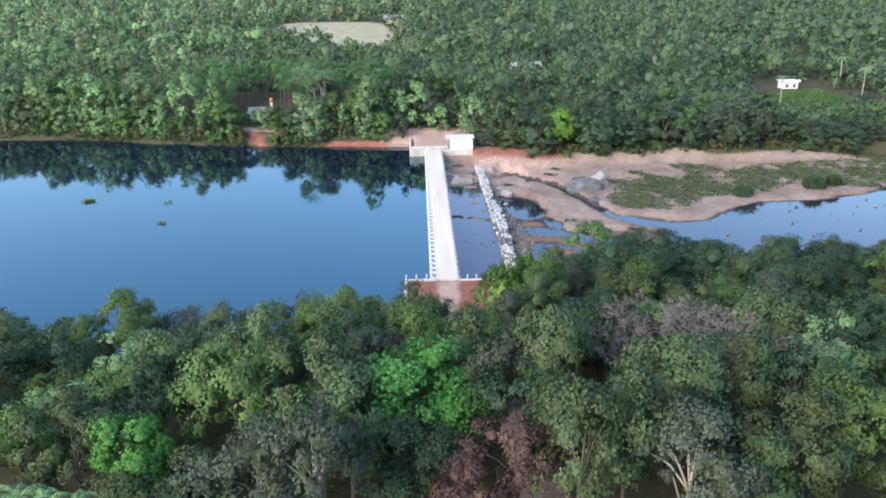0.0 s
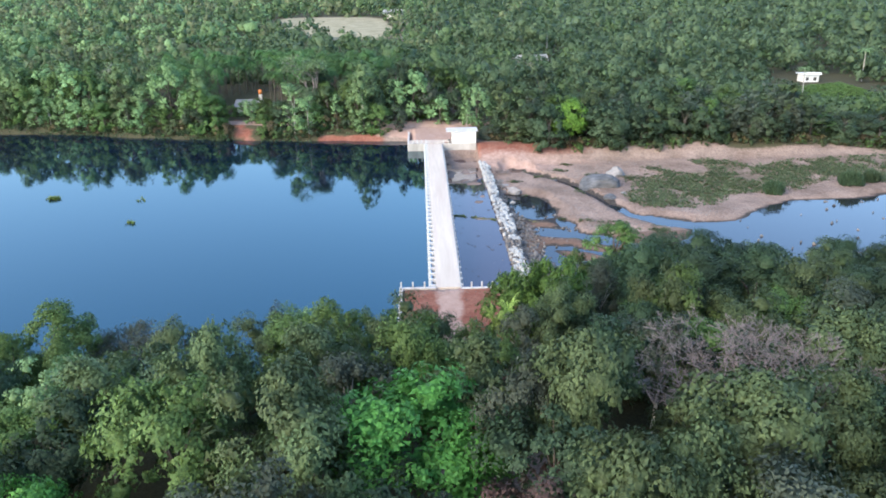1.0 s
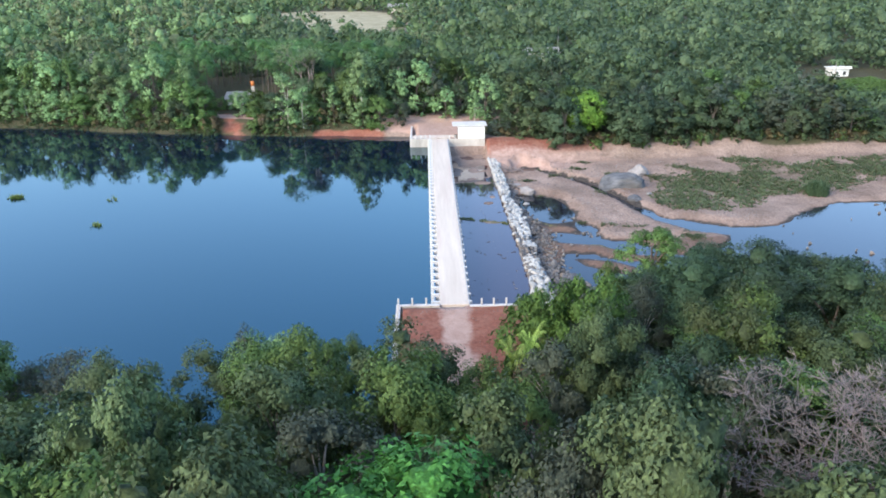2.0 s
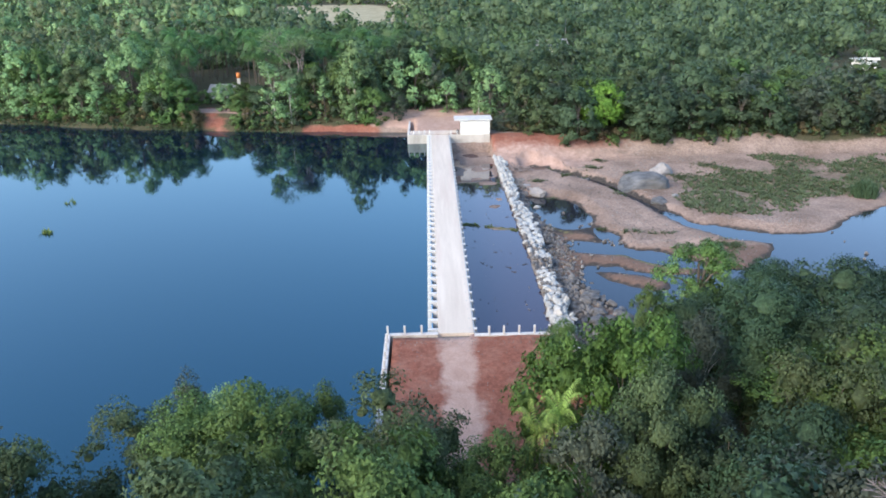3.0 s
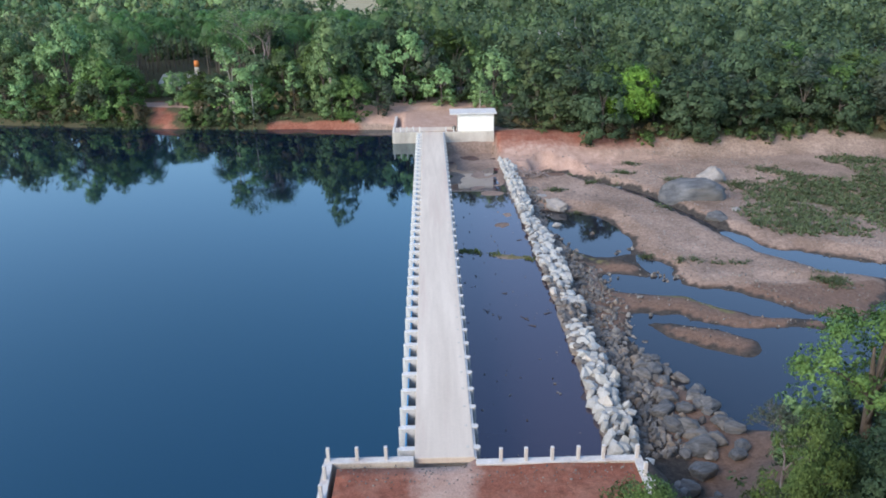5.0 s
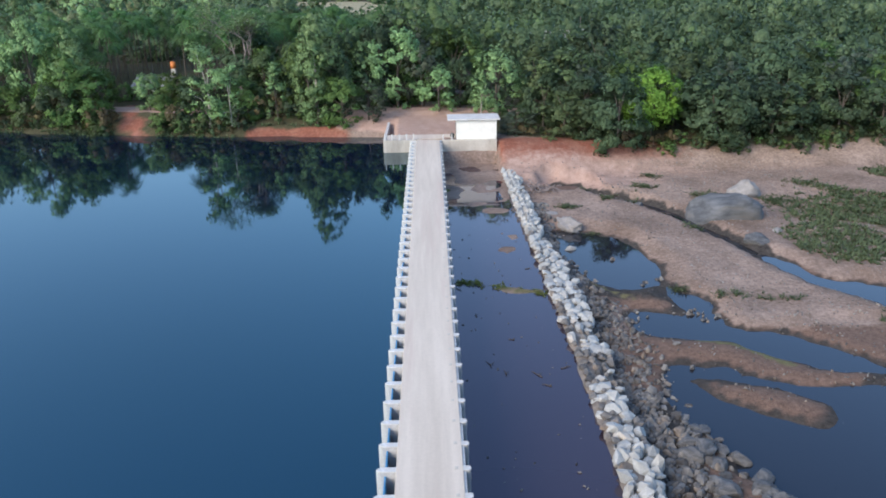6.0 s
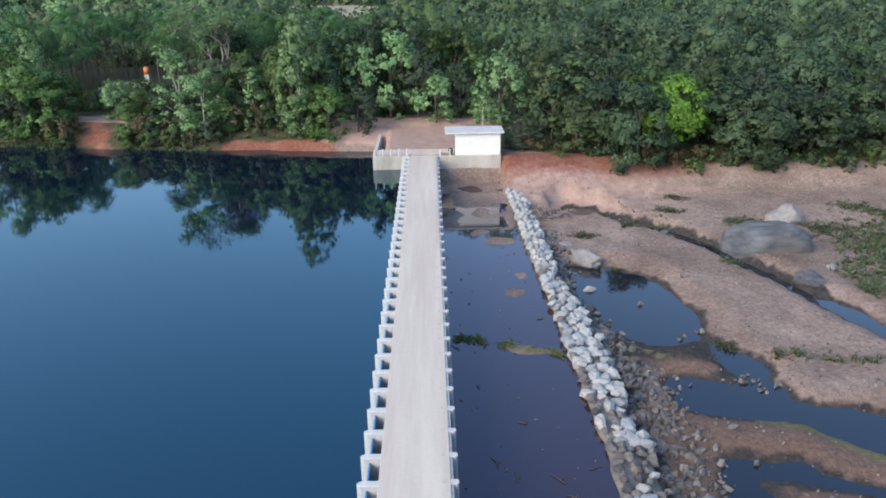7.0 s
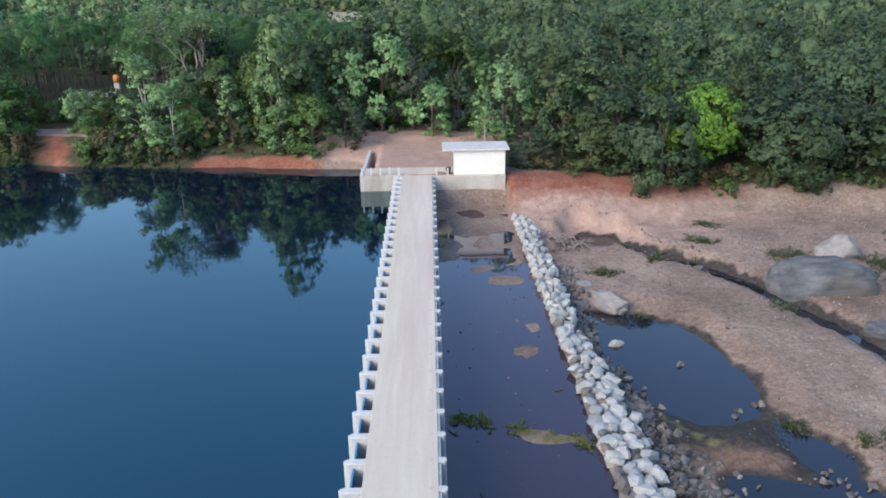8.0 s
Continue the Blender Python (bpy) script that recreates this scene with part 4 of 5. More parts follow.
def frond_set(rng, verts, faces, top, count, length, width, rise, droop, steps=7):
    """Feathered palm fronds round a point: a drooping spine with a leaflet pair at each step."""
    for k in range(count):
        c = 2 * math.pi * (k + rng.uniform(-0.3, 0.3)) / count
        lift = rise * rng.uniform(0.2, 1.3)
        L = length * rng.uniform(0.8, 1.15)
        pts = []
        for i in range(steps + 1):
            t = i / steps
            pts.append(Vector(top) + Vector((math.cos(c) * L * t, math.sin(c) * L * t, L * (lift * t - droop * t * t))))
        side = Vector((-math.sin(c), math.cos(c), 0))
        for i in range(steps):
            p, q = pts[i], pts[i + 1]
            w = width * math.sin(math.pi * (0.15 + 0.8 * i / steps))
            for sgn in (-1, 1):
                at = len(verts)
                tip = (p + q) / 2 + (q - p) * 0.9 + side * sgn * w + Vector((0, 0, -0.45 * w))
                verts += [tuple(p), tuple(p + (q - p) * 0.62), tuple(tip)]
                faces.append((at, at + 1, at + 2))


def build_palm(kind, seed, height, count, length, width, leaves, bark, label, trunk_r=0.14, rise=0.7, droop=0.9, steps=7):
    rng = random.Random(seed)
    palm = tagged(new(kind), label, "palm tree")
    tv, tf, v, f = [], [], [], []
    lean = (rng.uniform(-0.5, 0.5), rng.uniform(-0.5, 0.5))
    path = [(lean[0] * t * t, lean[1] * t * t, height * t - (0.3 if t == 0 else 0)) for t in (0, 0.25, 0.5, 0.75, 1)]
    tube(tv, tf, path, [trunk_r * s for s in (1.3, 1, 0.95, 0.85, 0.75)], 6)
    frond_set(rng, v, f, path[-1], count, length, width, rise, droop, steps)
    attach("trunk", mesh_from("trunk", tv, tf, bark, True), palm)
    attach("crown", mesh_from("crown", v, f, leaves), palm)
    return palm


def standing(x, y, scale=1.0, turn=0.0, tall=1.0, base=None):
    z = float(land(x, y)) if base is None else base
    return Matrix.Translation((x, y, z - 0.05)) @ Euler((0, 0, turn)).to_matrix().to_4x4() @ Matrix.Diagonal((scale, scale, scale * tall, 1))


CLOSE, NEAR, FAR = {}, {}, {}


def prototypes():
    """Trees seen closest (finest leaves), of the near wood, and of the far bank (coarser leaves)."""
    n, per, leaf = CLOSE, 330, 0.132
    n["dark"] = [build_tree("broadleaf_tree", 280, 10, 4.0, 0.9, 48, 1.37, leaf, per, LEAF_DEEP, BARK, core=0.46, label="dense dark green broadleaf tree near the abutment")]
    n["olive"] = [build_tree("broadleaf_tree", 282, 10, 3.8, 0.9, 46, 1.31, leaf, per, LEAF_OLIVE, BARK, core=0.46, label="olive green broadleaf tree near the abutment")]
    n["mid"] = [build_tree("broadleaf_tree", 284 + i, 10, 3.9, 0.9, 46, 1.31, leaf, per, LEAF_MID, BARK, core=0.46, label="fresh green broadleaf tree near the abutment") for i in range(2)]
    n["light"] = [build_tree("feathery_tree", 287, 10, 3.5, 0.9, 44, 1.25, leaf, per, LEAF_LIGHT, PALEBARK, core=0.46, label="light green feathery tree near the abutment")]
    n["lime"] = [build_tree("feathery_tree", 297, 10, 3.9, 0.6, 46, 1.20, leaf * 1.2, per, LEAF_TIP, BARK, core=0.46, label="leafy green tree with yellowish young leaves by the abutment")]
    n["branchy"] = [build_tree("spreading_tree", 298, 10, 4.3, 4.2, 40, 1.05, leaf, per, LEAF_MID, BARK, "cap", trunk_r=0.34, core=0.36, label="spreading tree with dark twisted limbs over the river")]
    n["grey"] = [build_tree("feathery_tree", 289, 10, 3.6, 0.9, 40, 1.25, leaf, per, LEAF_GREY, PALEBARK, core=0.46, label="grey-green tree with thin foliage at the shore")]
    n["shrub"] = [build_tree("shrub", 292 + i, 4.0, 2.1, 0.1, 18, 0.8, 0.16, 130, m, BARK, trunk_r=0.07, core=0.35, label=l) for i, (m, l) in enumerate((
        (LEAF_MID, "fresh green shrub on the bank by the abutment"), (LEAF_DEEP, "dark green shrub on the bank by the abutment"), (LEAF_LIGHT, "yellow-green shrub on the bank by the abutment"), (LEAF_OLIVE, "olive green shrub on the bank by the abutment")))]
    n, per, leaf = NEAR, 185, 0.172
    n["dark"] = [build_tree("broadleaf_tree", 300 + i, 10, 4.0, 3.0, 36, 1.3, leaf, per, LEAF_DEEP, BARK, "cap", label="dense dark green broadleaf tree in the wood") for i in range(2)]
    n["olive"] = [build_tree("broadleaf_tree", 310 + i, 10, 3.8, 3.2, 34, 1.25, leaf, per, LEAF_OLIVE, BARK, "cap", label="olive green broadleaf tree with lumpy crown") for i in range(2)]
    n["mid"] = [build_tree("broadleaf_tree", 320 + i, 10, 3.9, 3.0, 34, 1.25, leaf, per, LEAF_MID, BARK, "cap", label="fresh green broadleaf tree with rounded crown") for i in range(2)]
    n["grey"] = [build_tree("feathery_tree", 330, 10, 3.7, 3.2, 30, 1.2, leaf * 0.9, per, LEAF_GREY, PALEBARK, "cap", core=0.45, label="grey-green tree with thin foliage and pale limbs")]
    n["light"] = [build_tree("feathery_tree", 335, 10, 3.4, 3.0, 32, 1.15, leaf, per, LEAF_LIGHT, PALEBARK, "cap", label="light green feathery tree")]
    n["bright"] = [build_tree("broadleaf_tree", 340, 10, 4.0, 2.4, 42, 1.25, leaf, per + 30, LEAF_BRIGHT, BARK, "cap", label="vivid bright green tree standing out in the wood")]
    n["brown"] = [build_tree("withered_tree", 345, 10, 3.8, 3.0, 38, 1.1, leaf * 0.9, per, LEAF_BROWN, BARK, "cap", core=0.45, label="withered tree with reddish brown foliage")]
    n["bare"] = [branch_tree("bare_tree", 350, 10, 1.15, TWIG, "leafless grey tree with fine twigs", last=7)]
    n["sprig"] = [branch_tree("thin_tree", 352, 10, 0.95, TWIG, "thinly leaved tree with twisted grey branches", LEAF_GREY)]
    f, per, leaf = FAR, 60, 0.275
    f["dark"] = [build_tree("broadleaf_tree", 400 + i, 10, 4.0, -0.6, 42, 1.49, leaf, per, LEAF_DARK, BARK, label="dark green broadleaf tree on the far bank") for i in range(3)]
    f["mid"] = [build_tree("broadleaf_tree", 410 + i, 10, 3.8, -0.6, 42, 1.43, leaf, per, LEAF_MID, BARK, label="mid green broadleaf tree on the far bank") for i in range(2)]
    f["light"] = [build_tree("willowy_tree", 420 + i, 10, 3.2, -0.6, 42, 1.22, leaf * 0.9, per, LEAF_LIGHT, BARK, label="light green willowy tree on the far bank", droop=0.7) for i in range(2)]
    f["crowned"] = [build_tree("willowy_tree", 426, 10, 3.6, 0.2, 44, 1.2, leaf * 0.9, per, LEAF_LIGHT, BARK, "dome", label="light green tree on a pale trunk behind the yard")]
    f["column"] = [build_tree("slender_tree", 430 + i, 10, 1.8, 1.2, 30, 0.95, leaf * 0.8, per, LEAF_LIGHT, PALEBARK, "column", 0.6, 0.13, label="slender light green tree with pale thin trunk") for i in range(2)]
    f["cone"] = [build_tree("conical_tree", 436, 10, 2.4, 1.5, 34, 0.8, leaf * 0.9, per, LEAF_LIGHT, BARK, "cone", 0.9, 0.14, label="conical tree with drooping light green branches")]
    f["olive"] = [build_tree("broadleaf_tree", 440 + i, 10, 3.6, -0.6, 42, 1.38, leaf, per, LEAF_OLIVE, BARK, label="olive green tree on the far bank") for i in range(2)]
    f["grey"] = [build_tree("willowy_tree", 446, 10, 3.6, -0.6, 38, 1.2, leaf * 0.9, per, LEAF_GREY, BARK, label="grey-green tree on the far bank")]
    f["lime"] = [build_tree("broadleaf_tree", 450, 10, 3.8, 1.6, 64, 1.3, leaf * 0.9, per + 14, LEAF_LIME, BARK, label="yellow-green tree glowing against the dark wood")]
    f["round"] = [build_tree("broadleaf_tree", 455, 10, 5.2, 2.0, 64, 1.35, leaf * 0.9, per, LEAF_MID, BARK, label="broad round bright green crown above the wood")]
    f["bare"] = [branch_tree("spreading_tree", 460, 10, 0.8, TWIG, "large spreading tree almost bare of leaves", LEAF_LIGHT)]
    f["pole"] = [branch_tree("dead_tree", 462, 10, 0.30, PALEBARK, "pale dead tree trunk above the bank")]
    f["bush"] = [build_tree("bush", 470 + i, 3.0, 1.7, 0.1, 12, 0.8, 0.26, 60, m, BARK, trunk_r=0.06, label="withered brown bush on the bank" if m == LEAF_DRY else "leafy green bush on the bank") for i, m in enumerate((LEAF_DARK, LEAF_OLIVE, LEAF_MID, LEAF_DRY))]
    f["areca"] = [build_palm("areca_palm", 480 + i, 10, 18, 2.2, 0.95, LEAF_ARECA, BARK, "slim areca palm in the plantation", 0.09, 1.35, 1.25) for i in range(2)]
    f["coconut"] = [build_palm("coconut_palm", 485, 10, 16, 2.8, 0.55, LEAF_LIGHT, PALEBARK, "coconut palm with spreading fronds", 0.16, steps=14)]
    f["fan"] = [build_palm("feather_palm", 487, 5, 18, 2.3, 0.55, LEAF_FROND, BARK, "pale yellow-green feathery palm beside the abutment", 0.12, 1.0, 0.75, steps=18)]


USED = set()


def plant(store, kind, x, y, top=None, scale=None, rng=None, wide=1.0, base=None, group=""):
    """Plants one tree of that kind; top: height of its tip in the world."""
    rng = rng or random
    proto = rng.choice(store[kind])
    full = TIP.get(proto.name, {"areca": 11.0, "coconut": 11.5, "fan": 6.2}.get(kind, 10.6))
    z = float(land(x, y)) if base is None else base
    tall = (top - z) / full if top is not None else (scale or 1.0)
    girth = wide * (0.35 + 0.65 * tall if top is not None else tall)
    m = Matrix.Translation((x, y, z - 0.05)) @ Euler((0, 0, rng.uniform(0, 6.28))).to_matrix().to_4x4() @ Matrix.Diagonal((girth, girth, tall, 1))
    if proto.name not in USED:
        USED.add(proto.name)
        proto.matrix_basis = m
        ob = proto
    else:
        k = proto.scale
        ob = copy_thing(proto, m @ Matrix.Diagonal((1 / k.x, 1 / k.y, 1 / k.z, 1)))
    if group:
        ob["group"] = group
    return ob


prototypes()
NEAR_TREES = (
    # kind, x, y, top, width
    ("bright", -3.9, 43.6, 16.2, 1.25), ("bright", -25.5, 37.0, 14.8, 0.72), ("mid", -36.8, 64.6, 13.2, 1.0), ("mid", -39.6, 62.0, 11.4, 0.8), ("light", -33.0, 54.0, 13.0, 1.0),
    ("mid", -19.2, 43.5, 17.4, 0.95), ("olive", -17.6, 49.0, 18.8, 0.62), ("olive", -12.2, 41.5, 19.0, 0.85), ("olive", -9.6, 38.6, 18.0, 0.85), ("grey", -11.4, 31.5, 19.4, 0.8),
    ("olive", 0.4, 49.5, 16.8, 0.78), ("grey", 3.2, 44.0, 17.6, 0.70), ("olive", 7.2, 43.5, 20.0, 0.72), ("olive", 6.6, 31.0, 20.2, 0.72), ("olive", 10.9, 34.2, 19.8, 0.68),
    ("brown", 3.0, 34.4, 16.2, 1.0), ("brown", -0.3, 30.5, 14.8, 0.85), ("olive", 16.2, 39.5, 19.2, 0.95), ("grey", 14.2, 31.0, 18.8, 0.95), ("olive", 28.2, 52.5, 16.4, 1.1), ("light", 33.0, 47.5, 16.0, 1.0),
    ("bare", 16.4, 49.6, 18.2, 1.1), ("bare", 19.8, 48.6, 18.0, 1.1), ("bare", 23.2, 47.8, 17.6, 1.05), ("olive", 22.8, 42.6, 17.4, 0.8), ("dark", 27.5, 43.0, 16.6, 0.9), ("grey", 15.0, 53.5, 15.6, 0.9), ("dark", 9.5, 52.0, 15.4, 0.95),
    ("mid", 20.6, 63.9, 15.4, 1.0), ("olive", 18.2, 63.4, 16.0, 0.75), ("dark", 15.6, 60.6, 13.6, 0.75), ("dark", 12.4, 57.6, 13.2, 0.8), ("dark", 30.5, 71.5, 14.4, 1.1),
    ("lime", 5.4, 66.3, 14.9, 0.68), ("lime", 8.6, 66.4, 15.7, 0.70), ("olive", 9.6, 62.2, 15.3, 0.62), ("olive", 8.0, 60.2, 14.6, 0.62), ("grey", 5.4, 59.3, 14.0, 0.70), ("dark", 11.4, 59.0, 13.0, 0.7),
    ("mid", 1.3, 61.8, 11.6, 0.72), ("mid", -0.4, 60.2, 11.4, 0.72), ("mid", -1.6, 56.4, 12.6, 0.72), ("mid", 2.4, 56.6, 12.8, 0.72), ("olive", -5.0, 63.6, 13.0, 0.92), ("olive", -2.8, 62.4, 12.4, 0.85), ("mid", -4.8, 57.0, 14.2, 0.85),
    ("mid", -12.1, 66.4, 11.9, 0.95), ("mid", -9.2, 73.4, 7.2, 0.62), ("mid", -11.6, 71.6, 7.6, 0.7), ("grey", -18.9, 75.2, 7.5, 0.55), ("light", -15.2, 71.5, 8.2, 0.7), ("olive", -18.6, 67.4, 9.8, 1.0), ("mid", -15.2, 66.6, 10.8, 0.95),
    ("grey", 15.0, 72.4, 12.6, 0.75), ("dark", 20.2, 75.2, 13.4, 0.95), ("dark", 27.0, 79.0, 13.4, 1.0), ("dark", 24.6, 70.0, 14.2, 1.0), ("dark", 10.6, 70.2, 10.6, 0.6),
    ("branchy", 20.6, 87.6, 11.0, 0.95), ("mid", 7.9, 80.0, 8.0, 0.78), ("mid", 14.2, 81.4, 10.3, 0.55), ("dark", 16.4, 79.6, 9.6, 0.7), ("dark", 18.8, 82.4, 8.8, 0.75), ("dark", 22.6, 82.4, 11.2, 0.85), ("mid", 12.0, 75.6, 9.2, 0.6),
    ("sprig", -31.2, 69.0, 9.8, 1.0), ("sprig", -27.6, 66.0, 10.6, 0.9), ("sprig", 16.0, 86.0, 6.5, 0.8),
    ("mid", 17.4, 84.2, 6.2, 0.7), ("dark", 23.0, 91.0, 5.4, 0.7), ("dark", 25.8, 86.4, 10.2, 0.85), ("dark", 29.5, 90.0, 7.0, 0.8), ("light", 18.9, 90.5, 4.0, 0.6),
    ("dark", -21.5, 53.0, 14.5, 1.0), ("olive", -12.0, 56.0, 14.8, 0.9), ("olive", -24.0, 61.5, 13.0, 0.8), ("dark", -27.5, 45.5, 14.0, 1.0), ("grey", -16.0, 34.0, 15.5, 1.0),
)
FAR_TREES = (
    ("mid", -56.4, 194.8, 10.8, 1.25), ("dark", -60.5, 192.6, 8.4, 0.9), ("column", -30.9, 186.2, 11.2, 1.1), ("column", -34.5, 187.0, 14.6, 1.3), ("cone", -23.9, 187.5, 11.2, 1.0),
    ("bare", -31.5, 197.0, 20.0, 1.35), ("light", -18.8, 188.6, 14.0, 0.7), ("column", -17.3, 187.6, 19.2, 1.15), ("round", -0.3, 206.0, 16.4, 0.72),
    ("dark", -13.6, 194.5, 15.2, 0.75), ("dark", -8.4, 197.5, 16.0, 0.8), ("dark", -5.6, 204.0, 17.6, 0.8), ("mid", -3.2, 198.5, 12.4, 0.7), ("dark", -22.0, 198.5, 13.5, 0.9), ("mid", -27.0, 199.0, 13.0, 0.9), ("mid", -60.0, 193.0, 13.5, 0.9), ("mid", -43.6, 196.4, 7.4, 0.9), ("crowned", 1.8, 189.4, 10.2, 0.95), ("crowned", 10.9, 187.6, 13.2, 1.15), ("column", 8.2, 183.2, 9.8, 0.8), ("dark", 5.4, 193.4, 11.0, 0.8),
    ("lime", 32.0, 174.2, 11.2, 1.0), ("grey", 23.4, 180.5, 11.2, 1.05), ("grey", 47.4, 175.0, 9.6, 1.0), ("olive", 36.9, 179.2, 11.6, 0.9), ("dark", 28.3, 192.8, 16.2, 1.0), ("mid", 65.9, 196.6, 12.6, 1.0), ("light", -17.3, 186.0, 7.6, 0.95),
    ("pole", -90.5, 218.5, 17.0, 0.7), ("light", -47.0, 196.0, 8.8, 0.8), ("light", -69.3, 202.4, 18.0, 0.95), ("light", -63.0, 198.0, 10.6, 1.0), ("light", -105.5, 212.0, 17.0, 1.0), ("light", -79.5, 204.6, 14.6, 0.95), ("light", -75.0, 201.0, 11.8, 1.1),
    ("dark", 17.5, 181.0, 9.6, 0.8), ("dark", 28.0, 177.5, 8.6, 0.9), ("grey", 39.5, 178.5, 9.4, 0.9), ("mid", -42.5, 189.5, 6.4, 0.7), ("light", -50.8, 203.5, 7.4, 0.8), ("mid", -46.6, 203.5, 8.0, 0.7), ("mid", -57.0, 203.0, 9.0, 0.8), ("mid", -53.4, 202.6, 6.6, 0.6), ("dark", -48.4, 202.0, 6.8, 0.6), ("mid", -44.0, 201.0, 8.4, 0.8),
)
placed = [(-25.5, 25.5, 4.5), (-23.4, 24.5, 4.5), (-21.8, 24.2, 4.0), (-28.6, 27.5, 4.5)]
rng = random.Random(77)
for kind, x, y, top, wide in NEAR_TREES:
    plant(CLOSE if y > 60 and kind in CLOSE else NEAR, kind, x, y, top, rng=rng, wide=wide, group="near wood")
    placed.append((x, y, 2.6 * wide))
for kind, x, y, top, wide in FAR_TREES:
    plant(FAR, kind, x, y, top, rng=rng, wide=wide, group="far bank trees")
    placed.append((x, y, 3.4 * wide))


def free(x, y, gap):
    return all((x - px) ** 2 + (y - py) ** 2 > (0.5 * gap + 0.6 * pr) ** 2 for px, py, pr in placed)


def clear(x, y):
    """True where no road, platform, yard or abutment forbids a tree."""
    p, q = np.array(x), np.array(y)
    if -7 < x < 10.5 and 168 < y < 188:
        return False
    return float(to_line(p, q, TRACK)) > 2.2 and float(to_line(p, q, ROAD)) > 2.4 and float(inside(p, q, PLATFORM)) < -1.2 and float(to_line(p, q, RED_RAMP)) > 3.2


def near_wood():
    rng = random.Random(5)
    mix = ["dark"] * 5 + ["olive"] * 7 + ["mid"] * 4 + ["grey"] * 3 + ["light"] * 1 + ["sprig"]
    deep_mix = ["dark"] * 8 + ["olive"] * 7 + ["mid"] * 2 + ["grey"] * 2 + ["sprig"]
    for _ in range(3600):
        x, y = rng.uniform(-66, 66), rng.uniform(19, 93)
        if abs(x) > 11 + 0.62 * (y + 12):
            continue
        shore = interp(x, NEAR_SHORE) - 1.5 if x < 4 else 88.0 + min(4, max(0, (x - 18) * 0.3))
        if y > shore or not clear(x, y) or not free(x, y, 6.0) or (3 < x < 16 and y > 74) or (-7 < x < 6 and (y > 45 or y < 36)):
            continue
        ground_z = float(land(x, y))
        tall = rng.uniform(8.0, 12.0) if shore - y > 12 else rng.uniform(4.5, 8.0)
        cap = 44.5 - np.interp(x, (6, 14), (0.455, 0.375)) * (y + 9.6)
        top = min(ground_z + tall - rng.choice((0, 0, 1.5, 3.0)), 19.5, cap, 12.5 if x < 5 and y < 37 else 99)
        if top < ground_z + 2.5:
            continue
        kind = rng.choice(deep_mix if x > 4 else mix)
        plant(CLOSE if y > 60 and kind in CLOSE else NEAR, kind, x, y, top, rng=rng, wide=rng.uniform(0.9, 1.15), group="near wood")
        placed.append((x, y, 2.9))


def near_shrubs():
    """Low growth on the bank beside the south abutment."""
    rng = random.Random(15)
    spots = []
    for _ in range(700):
        x, y = rng.uniform(10.8, 40), rng.uniform(70, 93)
        if y > 87.5 + min(5, max(0, (x - 14) * 0.45)) or (x < 14.2 and y > 77) or abs(x - 11.9 - 0.12 * (88 - y)) < 0.8:
            continue
        if any((x - p) ** 2 + (y - q) ** 2 < 4.4 for p, q in spots):
            continue
        spots.append((x, y))
        tall = rng.uniform(2.0, 4.6) if x < 19 else rng.uniform(3.5, 6.5)
        plant(CLOSE, "shrub", x, y, float(land(x, y)) + tall, rng=rng, wide=rng.uniform(0.85, 1.15), group="bank shrubs")


